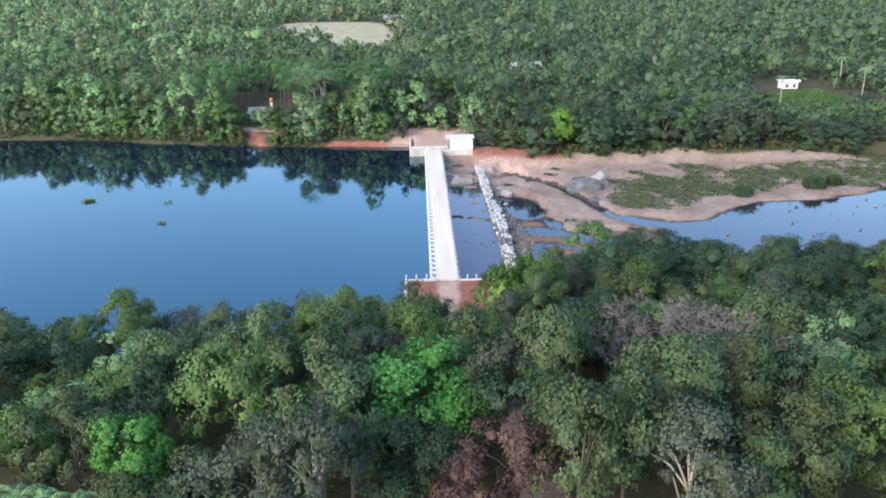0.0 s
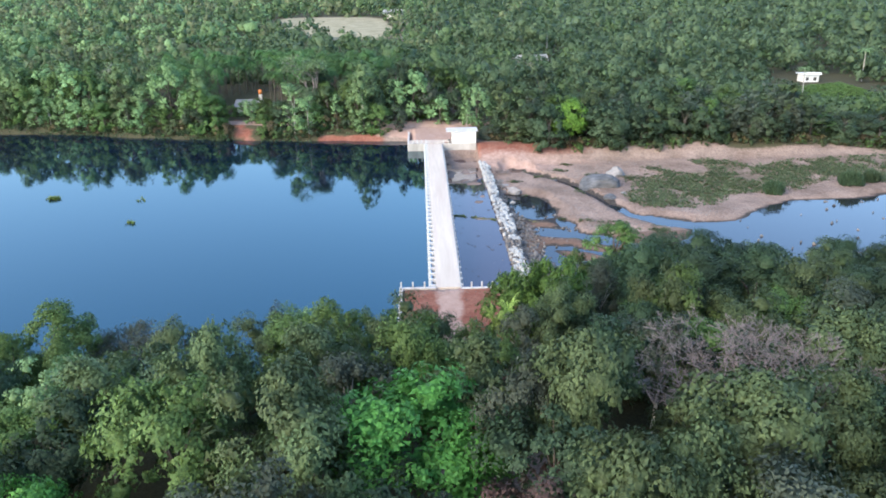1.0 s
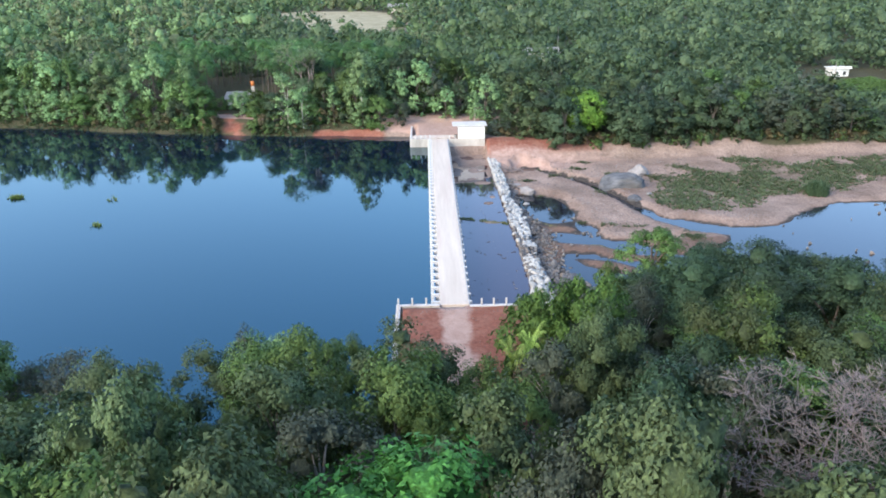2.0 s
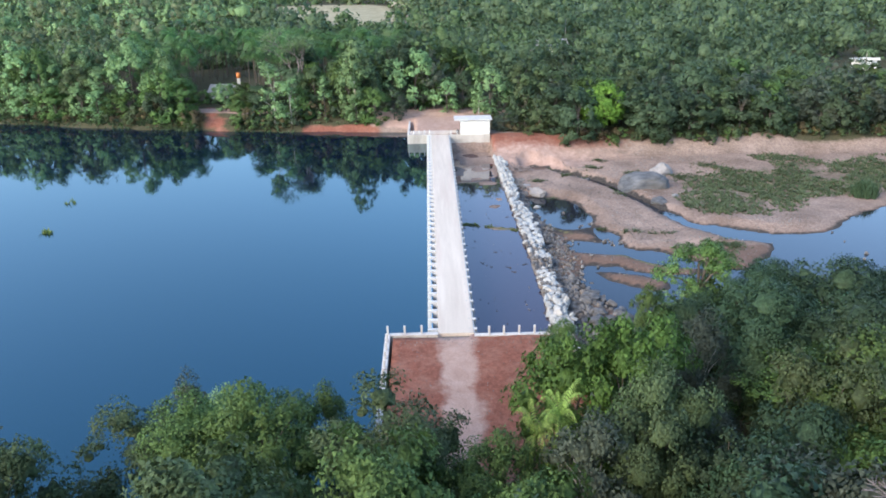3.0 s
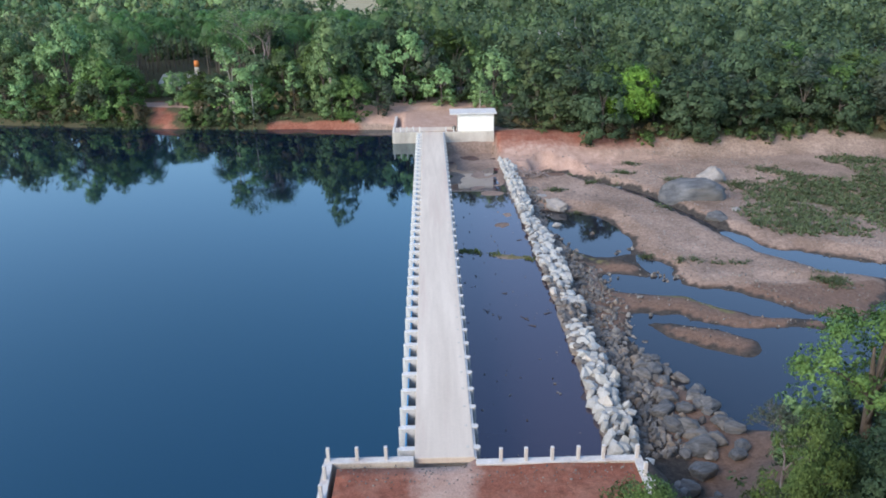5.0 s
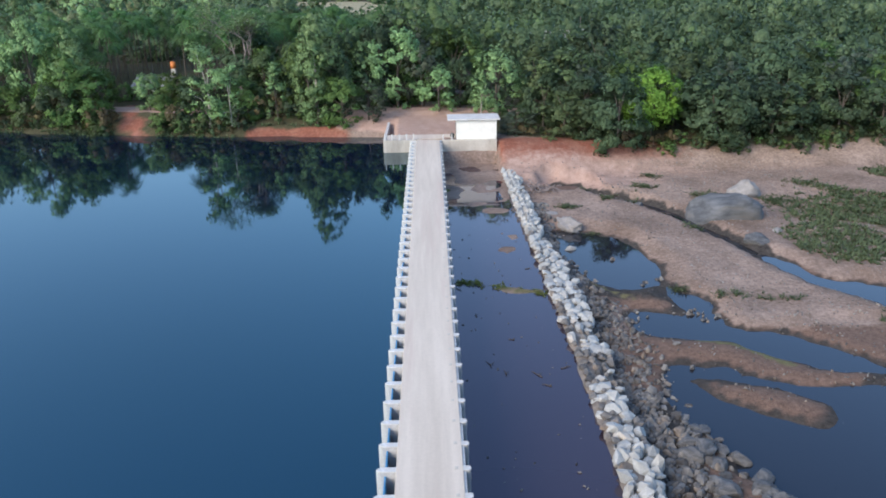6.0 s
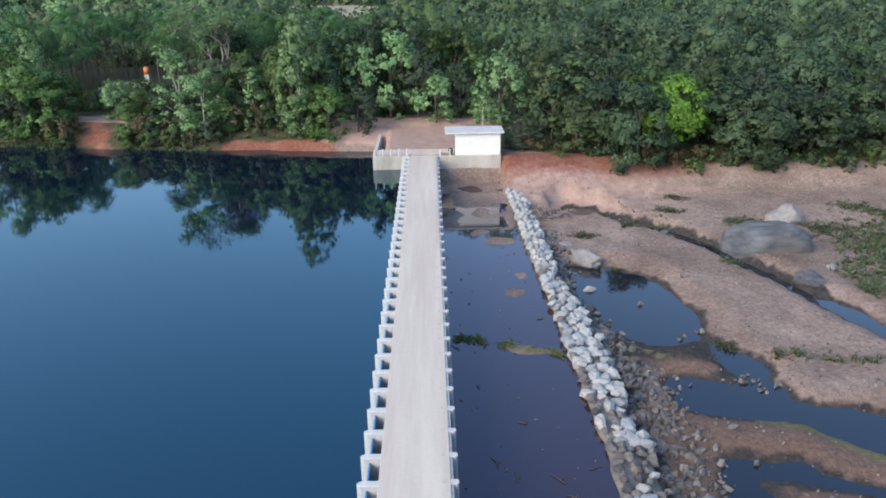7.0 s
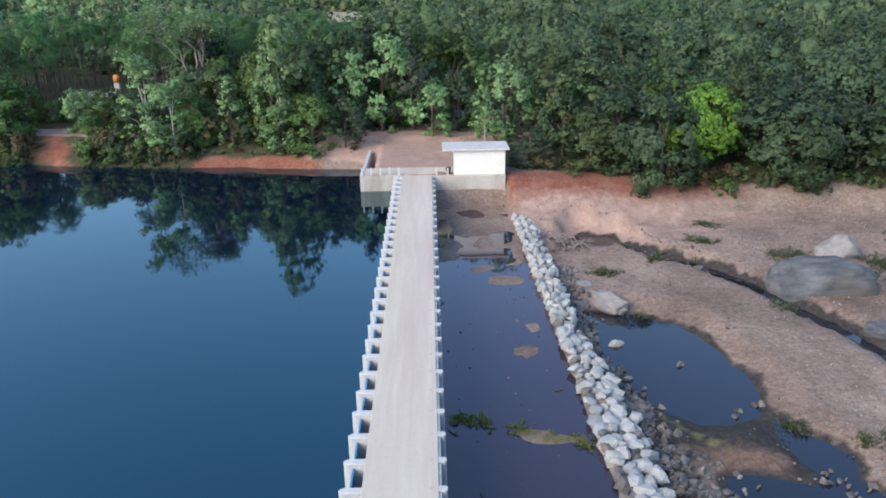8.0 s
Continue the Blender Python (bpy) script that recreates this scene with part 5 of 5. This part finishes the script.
def far_wood():
    rng = random.Random(6)
    left = ["light"] * 8 + ["mid"] * 4 + ["column"] * 3 + ["olive"] * 2 + ["dark"] + ["grey"]
    right = ["dark"] * 7 + ["mid"] * 2 + ["olive"] * 4 + ["grey"] * 4
    for _ in range(4000):
        x, y = rng.uniform(-150, 140), rng.uniform(170, 232)
        shore = interp(x, FAR_SHORE) + 1.4 if x < 6 else float(np.interp(x, (8, 14, 20, 30, 45, 60, 80, 140), (177, 174.5, 171.5, 169, 168, 169.5, 169.5, 169)))
        deep = y - shore
        if deep < 0 or deep > (17 if abs(x) < 75 else 11) or not clear(x, y) or not free(x, y, 3.6 if x < 0 else 5.0) or abs(x) > 0.62 * (y + 12) + 4:
            continue
        if (abs(x + 50) < 6 and y < 232) or (-75 < x < -8 and y > 205) or -9 < x < 10 and y < 193:
            continue
        tall = rng.uniform(6.5, 11.5) if deep < 6 else rng.uniform(10.0, 15.0)
        if x > 5:
            tall = rng.uniform(6.5, 10.0) if deep < 6 else rng.uniform(9.0, 13.0)
        elif -78 < x < -12:
            tall = rng.uniform(3.0, 5.5) if -56 < x < -34 else rng.uniform(4.5, 8.0) if deep < 7 else rng.uniform(9.5, 13.5)
        if 5 < x < 17 and y < 190:
            tall = min(tall, rng.uniform(3.0, 4.8))
        if x > 90:
            tall = min(tall, rng.uniform(4.0, 6.0))
        plant(FAR, rng.choice(left if x < 0 else right), x, y, float(land(x, y)) + tall, rng=rng, wide=rng.uniform(0.85, 1.15) if x < 0 else rng.uniform(0.95, 1.35), group="far bank trees")
        placed.append((x, y, 2.1))
    x = -68.0
    while x < -15.5:
        x += rng.uniform(1.0, 1.9)
        y = interp(x, FAR_SHORE) + (rng.uniform(3.6, 6.0) if x > -29 else rng.uniform(0.9, 4.0))
        if float(to_line(np.array(x), np.array(y), RED_RAMP)) > 3.0 and float(to_line(np.array(x), np.array(y), ROAD)) > 1.8:
            plant(FAR, "bush", x, y, scale=rng.uniform(0.8, 1.5), rng=rng, group="bank bushes")
    for _ in range(300):
        x = rng.uniform(-125, 105)
        y = (interp(x, FAR_SHORE) if x < 0 else float(np.interp(x, (12, 20, 30, 45, 60, 80, 140), (174.5, 171.0, 168.4, 167.4, 168.6, 168.6, 168)))) + rng.uniform(0.0, 2.2)
        if (-29 < x < 13 and rng.random() < 0.8) or -15.5 < x < 12 or not clear(x, y):
            continue
        plant(FAR, "bush", x, y, scale=rng.uniform(0.3, 0.75), rng=rng, group="bank bushes")


def plantation():
    rng = random.Random(8)
    for i in range(24):
        for j in range(10):
            x, y = -76 + i * 2.9 + rng.uniform(-0.6, 0.6), 206 + j * 3.2 + rng.uniform(-0.6, 0.6)
            if not clear(x, y) or x > -6 - (240 - y) * 0.25 or (abs(x + 50) < 6 and y < 228) or not free(x, y, 1.6):
                continue
            plant(FAR, "areca", x, y, float(land(x, y)) + rng.uniform(7.5, 13.0), rng=rng, group="areca plantation")
    for x, y, top in ((-25.5, 25.5, 18.0), (-23.4, 24.5, 18.4), (-21.8, 24.2, 17.0), (-28.6, 27.5, 16.8), (116, 232, 10), (148, 240, 11), (152, 262, 12), (52, 330, 14), (-96, 240, 14)):
        plant(FAR, "coconut", x, y, top, rng=rng, wide=0.6 if y < 60 else 1.0, group="coconut palms")
    for x, y, top in ((2.9, 62.6, 12.1), (4.6, 63.4, 12.5)):
        plant(FAR, "fan", x, y, top, rng=rng, wide=0.36, group="feather palms")


near_wood()
near_shrubs()
far_wood()
plantation()
for store in (CLOSE, NEAR, FAR):
    for kind, kinds in store.items():
        for ob in kinds:
            if ob.name not in USED:
                USED.add(ob.name)
                ob.matrix_basis = standing(70 + rng.uniform(-9, 9), 196 + rng.uniform(-5, 5), 0.8)


# ---- woods of the plain ----
def distant_woods():
    g = np.random.default_rng(12)
    bands = ((184, 250, 5.6, 110, 0.50), (250, 330, 6.8, 64, 0.76), (330, 480, 8.2, 34, 1.0), (480, 760, 10.5, 20, 1.4), (760, 1300, 16.0, 16, 2.4))
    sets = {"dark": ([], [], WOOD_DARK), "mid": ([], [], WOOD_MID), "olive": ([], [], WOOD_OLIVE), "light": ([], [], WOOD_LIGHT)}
    counts = {k: 0 for k in sets}
    norms = {k: [] for k in sets}
    field = FIELD
    yard = [(106, 211), (124, 213), (144, 236), (144, 272), (126, 272), (114, 248)]
    for y0, y1, step, cards, size in bands:
        gy, gx = np.meshgrid(np.arange(y0, y1, step), np.arange(-1, 1, step / (0.62 * (y1 + 12) + 10)))
        px = (gx * (0.62 * (gy + 12) + 10) + g.uniform(-0.6, 0.6, gx.shape) * step).ravel()
        py = (gy + g.uniform(-0.6, 0.6, gx.shape) * step).ravel()
        keep = (inside(px, py, field) < -3) & (inside(px, py, yard) < -2) & (to_line(px, py, ROAD) > 4)
        keep &= np.hypot((px - 36) * 0.6, py - 287) > 9
        keep &= ~((np.abs(px + 49) < 9) & (py < 232)) & ~((px > -78) & (px < -8) & (py > 203) & (py < 240))
        shore = np.where(px < 6, interp(px, FAR_SHORE) + np.where(np.abs(px) < 75, 17, 11), 189.0)
        keep &= py > shore
        px, py = px[keep], py[keep]
        pz = land(px, py)
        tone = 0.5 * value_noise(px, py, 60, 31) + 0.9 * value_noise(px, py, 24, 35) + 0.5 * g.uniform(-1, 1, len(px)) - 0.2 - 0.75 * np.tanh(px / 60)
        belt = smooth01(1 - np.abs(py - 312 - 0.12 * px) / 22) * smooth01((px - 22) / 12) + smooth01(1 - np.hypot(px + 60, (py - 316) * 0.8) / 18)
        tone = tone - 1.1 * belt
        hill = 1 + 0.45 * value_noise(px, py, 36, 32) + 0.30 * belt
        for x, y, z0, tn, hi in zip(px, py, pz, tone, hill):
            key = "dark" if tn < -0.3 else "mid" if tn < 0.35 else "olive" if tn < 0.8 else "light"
            vs, fs, _ = sets[key]
            big = g.random() < 0.14
            r = step * (g.uniform(0.95, 1.25) if big else g.uniform(0.38, 0.80))
            h = (g.uniform(5.0, 10.5) if g.random() < 0.7 else g.uniform(10.5, 15.0)) * hi + (2.5 if big else 0)
            if (-100 < x < -5 and 290 < y < 372) or (92 < x < 150 and y < 262):
                h = min(h, g.uniform(4.0, 6.5))
            mid = np.array((x, y, z0 + h - 1.3 * r))
            axis = g.normal(0, 1, (9, 3))
            axis[:, 2] = np.abs(axis[:, 2]) * 0.9
            axis /= np.linalg.norm(axis, axis=1)[:, None]
            lumps = mid + axis * r * g.uniform(0.45, 0.85, (9, 1)) * np.array((1, 1, 1.3))
            for c0 in lumps[:4 if step < 9 else 3]:
                v = LUMPS[0][0] * r * g.uniform(0.16, 0.28) * g.uniform(0.7, 1.25, (12, 1)) + c0
                vs.append(v)
                fs.append(LUMPS[0][1] + counts[key])
                norms[key].append(0.6 * LUMPS[0][0] + 0.8 * (v - mid) / r)
                counts[key] += len(v)
            many = int(cards * 2.4) if big else cards
            pick = g.integers(0, 9, many)
            d = g.normal(0, 1, (many, 3)) + 0.8 * axis[pick]
            d /= np.linalg.norm(d, axis=1)[:, None]
            c = lumps[pick] + d * r * g.uniform(0.28, 0.46, (many, 1))
            soft = 0.5 * d + 0.8 * (c - mid) / r + g.normal(0, 0.15, (many, 3))
            soft /= np.linalg.norm(soft, axis=1)[:, None]
            v, f = leaf_cards(g, c, soft, size)
            norms[key].append(np.repeat(soft, 3, 0))
            vs.append(v)
            fs.append(f + counts[key])
            counts[key] += len(v)
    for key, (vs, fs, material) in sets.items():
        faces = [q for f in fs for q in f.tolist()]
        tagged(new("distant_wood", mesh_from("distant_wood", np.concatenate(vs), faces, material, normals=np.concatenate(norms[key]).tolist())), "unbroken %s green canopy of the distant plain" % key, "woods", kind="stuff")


distant_woods()


# ---- houses ----
def build_white_house():
    h = tagged(new("white_house"), "small white bungalow with flat roof beside a green yard", "house")
    z = float(land(133, 262)) - 0.3
    bm = bmesh.new()
    box(bm, 130.2, 135.6, 260, 264.5, z - 0.3, z + 2.9, 0.03)
    part("wall", bm, WHITE, h)
    bm = bmesh.new()
    box(bm, 129.6, 136.2, 259.3, 265.0, z + 2.904, z + 3.12, 0.03)
    part("roof", bm, WHITE, h, "flat white roof slab")
    bm = bmesh.new()
    box(bm, 129.8, 136.0, 259.4, 259.6, z + 3.124, z + 3.7, 0.02)
    part("parapet", bm, WHITE, h)
    # Flat dark panels paint the unlit depth of two window openings.
    for x in (131.5, 134.2):
        bm = bmesh.new()
        box(bm, x - 0.5, x + 0.5, 259.93, 259.995, z + 0.9, z + 2.0, 0.01)
        part("window", bm, DARKM, h, "dark window opening")


def build_small_house():
    h = tagged(new("small_house"), "low white and blue house with pale sheet roof among palms", "house")
    z = float(land(-51, 208)) - 1.5
    bm = bmesh.new()
    box(bm, -53.0, -47.6, 207, 213, z - 0.3, z + 2.9, 0.03)
    part("wall", bm, WHITE, h)
    bm = bmesh.new()
    box(bm, -53.1, -47.5, 206.9, 206.996, z, z + 1.1, 0.01)
    part("dado", bm, GATE, h, "blue painted lower wall")
    bm = bmesh.new()
    for y0, y1, za, zb in ((206.1, 210.0, z + 2.9, z + 4.3), (213.9, 210.0, z + 2.9, z + 4.3)):
        quad = [bm.verts.new(p) for p in ((-53.8, y0, za), (-46.8, y0, za), (-46.8, y1, zb), (-53.8, y1, zb))]
        bm.faces.new(quad)
    bmesh.ops.solidify(bm, geom=bm.faces[:], thickness=0.08)
    part("roof", bm, TILE, h, "pale grey sheet roof")
    tank = tagged(new("water_tank"), "orange plastic water tank on a stand by the house", "water tank")
    zt = float(land(-47.2, 211.0))
    bm = bmesh.new()
    box(bm, -47.6, -46.8, 210.6, 211.4, zt - 0.2, 7.6, 0.02)
    part("stand", bm, WALLC, tank)
    bm = bmesh.new()
    c = bmesh.ops.create_cone(bm, cap_ends=True, segments=18, radius1=0.52, radius2=0.47, depth=1.25)
    bmesh.ops.transform(bm, matrix=Matrix.Translation((-47.2, 211.0, 8.23)), verts=c["verts"])
    bmesh.ops.bevel(bm, geom=[ed for ed in bm.edges if abs(ed.verts[0].co.z - ed.verts[1].co.z) < 0.01], offset=0.12, segments=3, affect="EDGES")
    part("barrel", bm, ORANGE, tank, smooth=True)


def build_far_roof(x, y, w, d, turn, label):
    h = tagged(new("farmhouse"), label, "house")
    z = float(land(x, y))
    bm = bmesh.new()
    box(bm, -w / 2, w / 2, -d / 2, d / 2, -0.5, 3.5, 0.03)
    attach("wall", mesh_of("wall", bm, WALLC), h)
    bm = bmesh.new()
    for sgn in (-1, 1):
        quad = [bm.verts.new(p) for p in ((-w / 2 - 0.6, sgn * (d / 2 + 0.8), 3.5), (w / 2 + 0.6, sgn * (d / 2 + 0.8), 3.5), (w / 2 + 0.6, 0, 5.6), (-w / 2 - 0.6, 0, 5.6))]
        bm.faces.new(quad)
    bmesh.ops.solidify(bm, geom=bm.faces[:], thickness=0.1)
    attach("roof", mesh_of("roof", bm, TILE), h)
    h.matrix_basis = pose(x, y, z, 0, 0, turn)


build_white_house()
build_small_house()
build_far_roof(40.0, 297, 12, 6, 4, "long low farmhouse with grey roof in the plain")
build_far_roof(-19.0, 505, 12, 7, -6, "low farm building with pale roof beside the field")


# ---- grass, weeds and drift ----
def tufts(name, spots, material, label, category, blades=9, height=0.5, width=0.05):
    """Many blades of grass as one mesh. spots: (x, y, z, size)."""
    g = np.random.default_rng(len(spots))
    p = np.repeat(np.array(spots), blades, 0)
    n = len(p)
    c = g.uniform(0, 2 * np.pi, n)
    out = np.stack([np.cos(c), np.sin(c), np.zeros(n)], 1)
    side = np.stack([-np.sin(c), np.cos(c), np.zeros(n)], 1)
    s = p[:, 3:4] * g.uniform(0.6, 1.3, (n, 1))
    root = p[:, :3] + out * s * g.uniform(0, 0.35, (n, 1))
    tip = root + out * s * g.uniform(0.1, 0.6, (n, 1)) + np.array((0, 0, 1.0)) * height * s * g.uniform(0.6, 1.2, (n, 1))
    w = side * width * (0.5 + s)
    verts = np.stack([root - w, root + w, tip], 1).reshape(-1, 3)
    me = mesh_from(name, verts, np.arange(3 * n).reshape(-1, 3), material)
    return tagged(new(name, me), label, category, kind="stuff")


def build_grass():
    g = np.random.default_rng(90)
    meadow = [(36.7, 132.7), (42, 150), (58.6, 161.4), (86.3, 161.4), (113.7, 169.9), (140, 166), (100, 145.5), (79.5, 147.4), (64.6, 142.2), (49.9, 134.4)]
    x, y = g.uniform(36, 140, 40000), g.uniform(130, 170, 40000)
    z = land(x, y)
    thick = smooth01((inside(x, y, meadow) + 4.5 * value_noise(x, y, 6, 41) + 1.5) / 5) * smooth01(0.82 + 1.0 * value_noise(x, y, 5, 42) + 0.6 * value_noise(x, y, 1.8, 43))
    keep = (g.random(len(x)) < thick) & (z > -2.95)
    tufts("meadow_grass", np.stack([x, y, z, g.uniform(0.3, 1.1, len(x))], 1)[keep].tolist(), GRASS, "rough olive green grass on the sand bar", "grass", 6, 0.36, 0.09)
    x, y = g.uniform(104, 146, 9000), g.uniform(210, 262, 9000)
    keep = inside(x, y, [(106, 211), (124, 213), (144, 236), (142, 258), (118, 250), (112, 240)]) > 0.5
    tufts("lawn_grass", np.stack([x, y, land(x, y), g.uniform(0.6, 1.2, len(x))], 1)[keep].tolist(), LEAF_MID, "fresh green grass of the yard by the bungalow", "grass", 7, 0.3, 0.22)
    x, y = g.uniform(-130, -14, 9000), g.uniform(180, 212, 9000)
    u = y - interp(x, FAR_SHORE)
    keep = (u > -0.6) & (u < 3.0) & ~((x > -30) & (u < 2.2)) & (to_line(x, y, RED_RAMP) > 3)
    z = land(x, y)
    tufts("bank_grass", np.stack([x, y, np.maximum(z, -0.1), g.uniform(0.5, 1.1, len(x))], 1)[keep].tolist(), GRASS, "green grass hanging over the lake shore", "grass", 7, 0.6, 0.09)
    # single clumps along the creek, on the bars and beside the pool
    clumps = []
    for cx, cy, r, n in ((15.8, 150.8, 1.1, 60), (22.2, 156.6, 1.0, 50), (24.3, 154.8, 1.2, 60), (26.6, 158.0, 1.4, 70), (29.0, 163.0, 1.2, 50), (17.2, 143.6, 0.9, 40), (41.0, 152.0, 2.6, 160), (33.4, 154.6, 2.0, 90), (28.5, 144.0, 1.2, 50),
                         (24.6, 126.6, 0.7, 16), (26.4, 126.4, 0.9, 16), (28.2, 126.0, 0.9, 16), (30.2, 125.2, 1.0, 16), (21.0, 153.8, 0.8, 30), (19.6, 157.4, 0.8, 30), (47.0, 158.5, 2.2, 90), (21.8, 128.6, 0.9, 30), (37.5, 120.8, 1.6, 120)):
        px, py = cx + g.normal(0, r * 0.5, n), cy + g.normal(0, r * 0.4, n)
        clumps += np.stack([px, py, land(px, py), g.uniform(0.4, 0.9, n)], 1).tolist()
    tufts("creek_grass", clumps, GRASS, "scattered green tufts along the creek", "grass", 9, 0.34, 0.04)
    bar = []
    for x0, y0, x1, y1, w, n in ((1.95, 128.3, 4.4, 128.1, 0.35, 150), (4.2, 127.8, 9.6, 125.6, 0.35, 260)):
        t = g.uniform(0, 1, n)
        bar += np.stack([x0 + t * (x1 - x0) + g.normal(0, 0.1, n), y0 + t * (y1 - y0) + g.normal(0, w, n), np.full(n, APRON + 0.01), g.uniform(0.12, 0.42, n)], 1)[value_noise(x0 + t * (x1 - x0), t * 0, 0.7, 66) > -0.35].tolist()
    tufts("pool_weed", bar, WEED, "yellow-green weed lying across the shallow pool", "water weed", 7, 0.35, 0.05)


def islet(x, y, r, n, label):
    g = np.random.default_rng(int(abs(x * 10)))
    px, py = x + g.normal(0, r * 0.45, n), y + g.normal(0, r * 0.3, n)
    ob = tufts("weed_islet", np.stack([px, py, np.full(n, 0.0), g.uniform(0.6, 1.2, n)], 1).tolist(), WEED, label, "water weed", 8, 0.55, 0.06)
    del ob["kind"]


def river_bush(x, y, r):
    g = np.random.default_rng(int(x))
    n = 420
    d = g.normal(0, 1, (n, 3))
    d /= np.linalg.norm(d, axis=1)[:, None]
    p = np.array((x, y, float(land(x, y)))) + np.abs(d) * np.sign(d) * np.array((r, r, r * 0.9)) * g.uniform(0.3, 1, (n, 1))
    p[:, 2] = np.abs(p[:, 2] - float(land(x, y))) + float(land(x, y))
    ob = tufts("reed_clump", np.concatenate([p, np.full((n, 1), 1.0)], 1).tolist(), LEAF_DARK, "rounded clump of tall green reeds on the bar", "reeds", 8, 1.1, 0.08)
    del ob["kind"]
    ob["group"] = "reed clumps"


build_grass()
islet(-72.7, 139.5, 1.0, 60, "round yellow-green clump of floating weed on the lake")
islet(-52.9, 124.0, 0.8, 8, "thin floating raft of green weed on the lake")
islet(-55.3, 137.0, 1.2, 4, "few dark stems standing out of the lake")
for x, y, r in ((65.6, 140.4, 1.9), (82.5, 143.4, 2.3), (87.5, 145.0, 1.6)):
    river_bush(x, y, r)


def build_driftwood():
    """Tangle of bleached roots beside the bund."""
    rng = random.Random(3)
    v, f = [], []
    for _ in range(46):
        x, y = rng.uniform(12.4, 15.4), rng.uniform(155.5, 161)
        z = float(land(x, y)) + 0.15
        c, L = rng.uniform(0, 6.28), rng.uniform(0.6, 2.2)
        tube(v, f, [(x, y, z), (x + math.cos(c) * L * 0.5, y + math.sin(c) * L * 0.5, z + rng.uniform(0.1, 0.7)), (x + math.cos(c) * L, y + math.sin(c) * L, z + rng.uniform(-0.1, 0.6))], [0.09, 0.07, 0.03], 5)
    tagged(new("driftwood", mesh_from("driftwood", v, f, TWIG)), "tangled heap of bleached roots and driftwood", "driftwood", kind="stuff")


build_driftwood()


def build_twigs():
    """Sticks and scraps lying in the shallow pool."""
    rng = random.Random(9)
    for x, y, L in ((2.0, 143.7, 1.2), (4.2, 113.6, 1.0), (5.0, 112.4, 0.8), (7.4, 112.2, 0.9), (7.9, 111.0, 0.7), (8.8, 113.2, 0.9), (3.6, 121.4, 0.6), (6.2, 117.5, 0.6), (2.6, 126.6, 0.8), (8.6, 131.0, 0.6)):
        v, f = [], []
        c = rng.uniform(0, 3.14)
        pts = [(x + t * L * math.cos(c) + rng.uniform(-0.06, 0.06), y + t * L * math.sin(c) + rng.uniform(-0.06, 0.06), APRON + 0.04) for t in (0, 0.35, 0.7, 1.0)]
        tube(v, f, pts, [0.035, 0.03, 0.025, 0.012], 5)
        tube(v, f, [pts[1], (pts[1][0] + 0.3 * L, pts[1][1] + 0.25 * L, APRON + 0.1)], [0.035, 0.012], 4)
        tagged(new("twig", mesh_from("twig", v, f, BARK)), "dark forked stick floating in the shallow pool", "stick", "sticks in the pool")


build_twigs()


def build_pool_debris():
    """Small stones and twigs lying in the shallow pools."""
    rng = random.Random(61)
    kinds = [rock_mesh("pebble", 600 + i, GREY, 0.5) for i in range(4)]
    pile = []
    for _ in range(150):
        pile.append((rng.uniform(2.4, 9.6), rng.uniform(92, 165), APRON - 0.03, rng.uniform(0.12, 0.34), rng.uniform(0, 6.28), rng.randrange(4)))
    for x, y in ((22.3, 123.6), (21.6, 124.3), (23.0, 123.2), (20.9, 124.0), (22.0, 122.6), (19.3, 130.4), (21.2, 131.2), (17.2, 123.3), (18.0, 136.5)):
        for _ in range(3):
            pile.append((x + rng.uniform(-0.5, 0.5), y + rng.uniform(-0.4, 0.4), RIVER + 0.04, rng.uniform(0.35, 0.8), rng.uniform(0, 6.28), rng.randrange(4)))
    for _ in range(5200):
        x, y = rng.uniform(12, 52), rng.uniform(110, 167)
        z = float(land(x, y))
        if z > -3.0 and value_noise(x, y, 6, 77) > -0.2:
            pile.append((x, y, z, rng.uniform(0.25, 0.62) ** 2.2, rng.uniform(0, 6.28), rng.randrange(4)))
    chips = []
    for _ in range(4200):
        x, y = rng.uniform(12, 50), rng.uniform(112, 167)
        z = float(land(x, y))
        if z > -2.55 and value_noise(x, y, 5, 78) > -0.1:
            chips.append((x, y, z, rng.uniform(0.25, 0.58) ** 2.2, rng.uniform(0, 6.28), rng.randrange(4)))
    tagged(new("gravel", rocks_joined("gravel", chips, kinds, PALER)), "pale gravel strewn over the sand bars", "gravel", kind="stuff")
    for _ in range(420):
        x, y = rng.uniform(-5.6, 9.6), rng.choice((rng.uniform(87.6, 89.2), rng.uniform(76, 89.2)))
        pile.append((x, y, float(land(x, y)), rng.uniform(0.06, 0.2), rng.uniform(0, 6.28), rng.randrange(4)))
    for _ in range(60):
        pile.append((rng.uniform(48, 100), rng.uniform(100, 136), RIVER + 0.02, rng.uniform(0.5, 1.3), rng.uniform(0, 6.28), rng.randrange(4)))
    tagged(new("pool_stones", rocks_joined("pool_stones", pile, kinds, GREY)), "small dark stones breaking the surface of the pools", "stones", kind="stuff")


build_pool_debris()
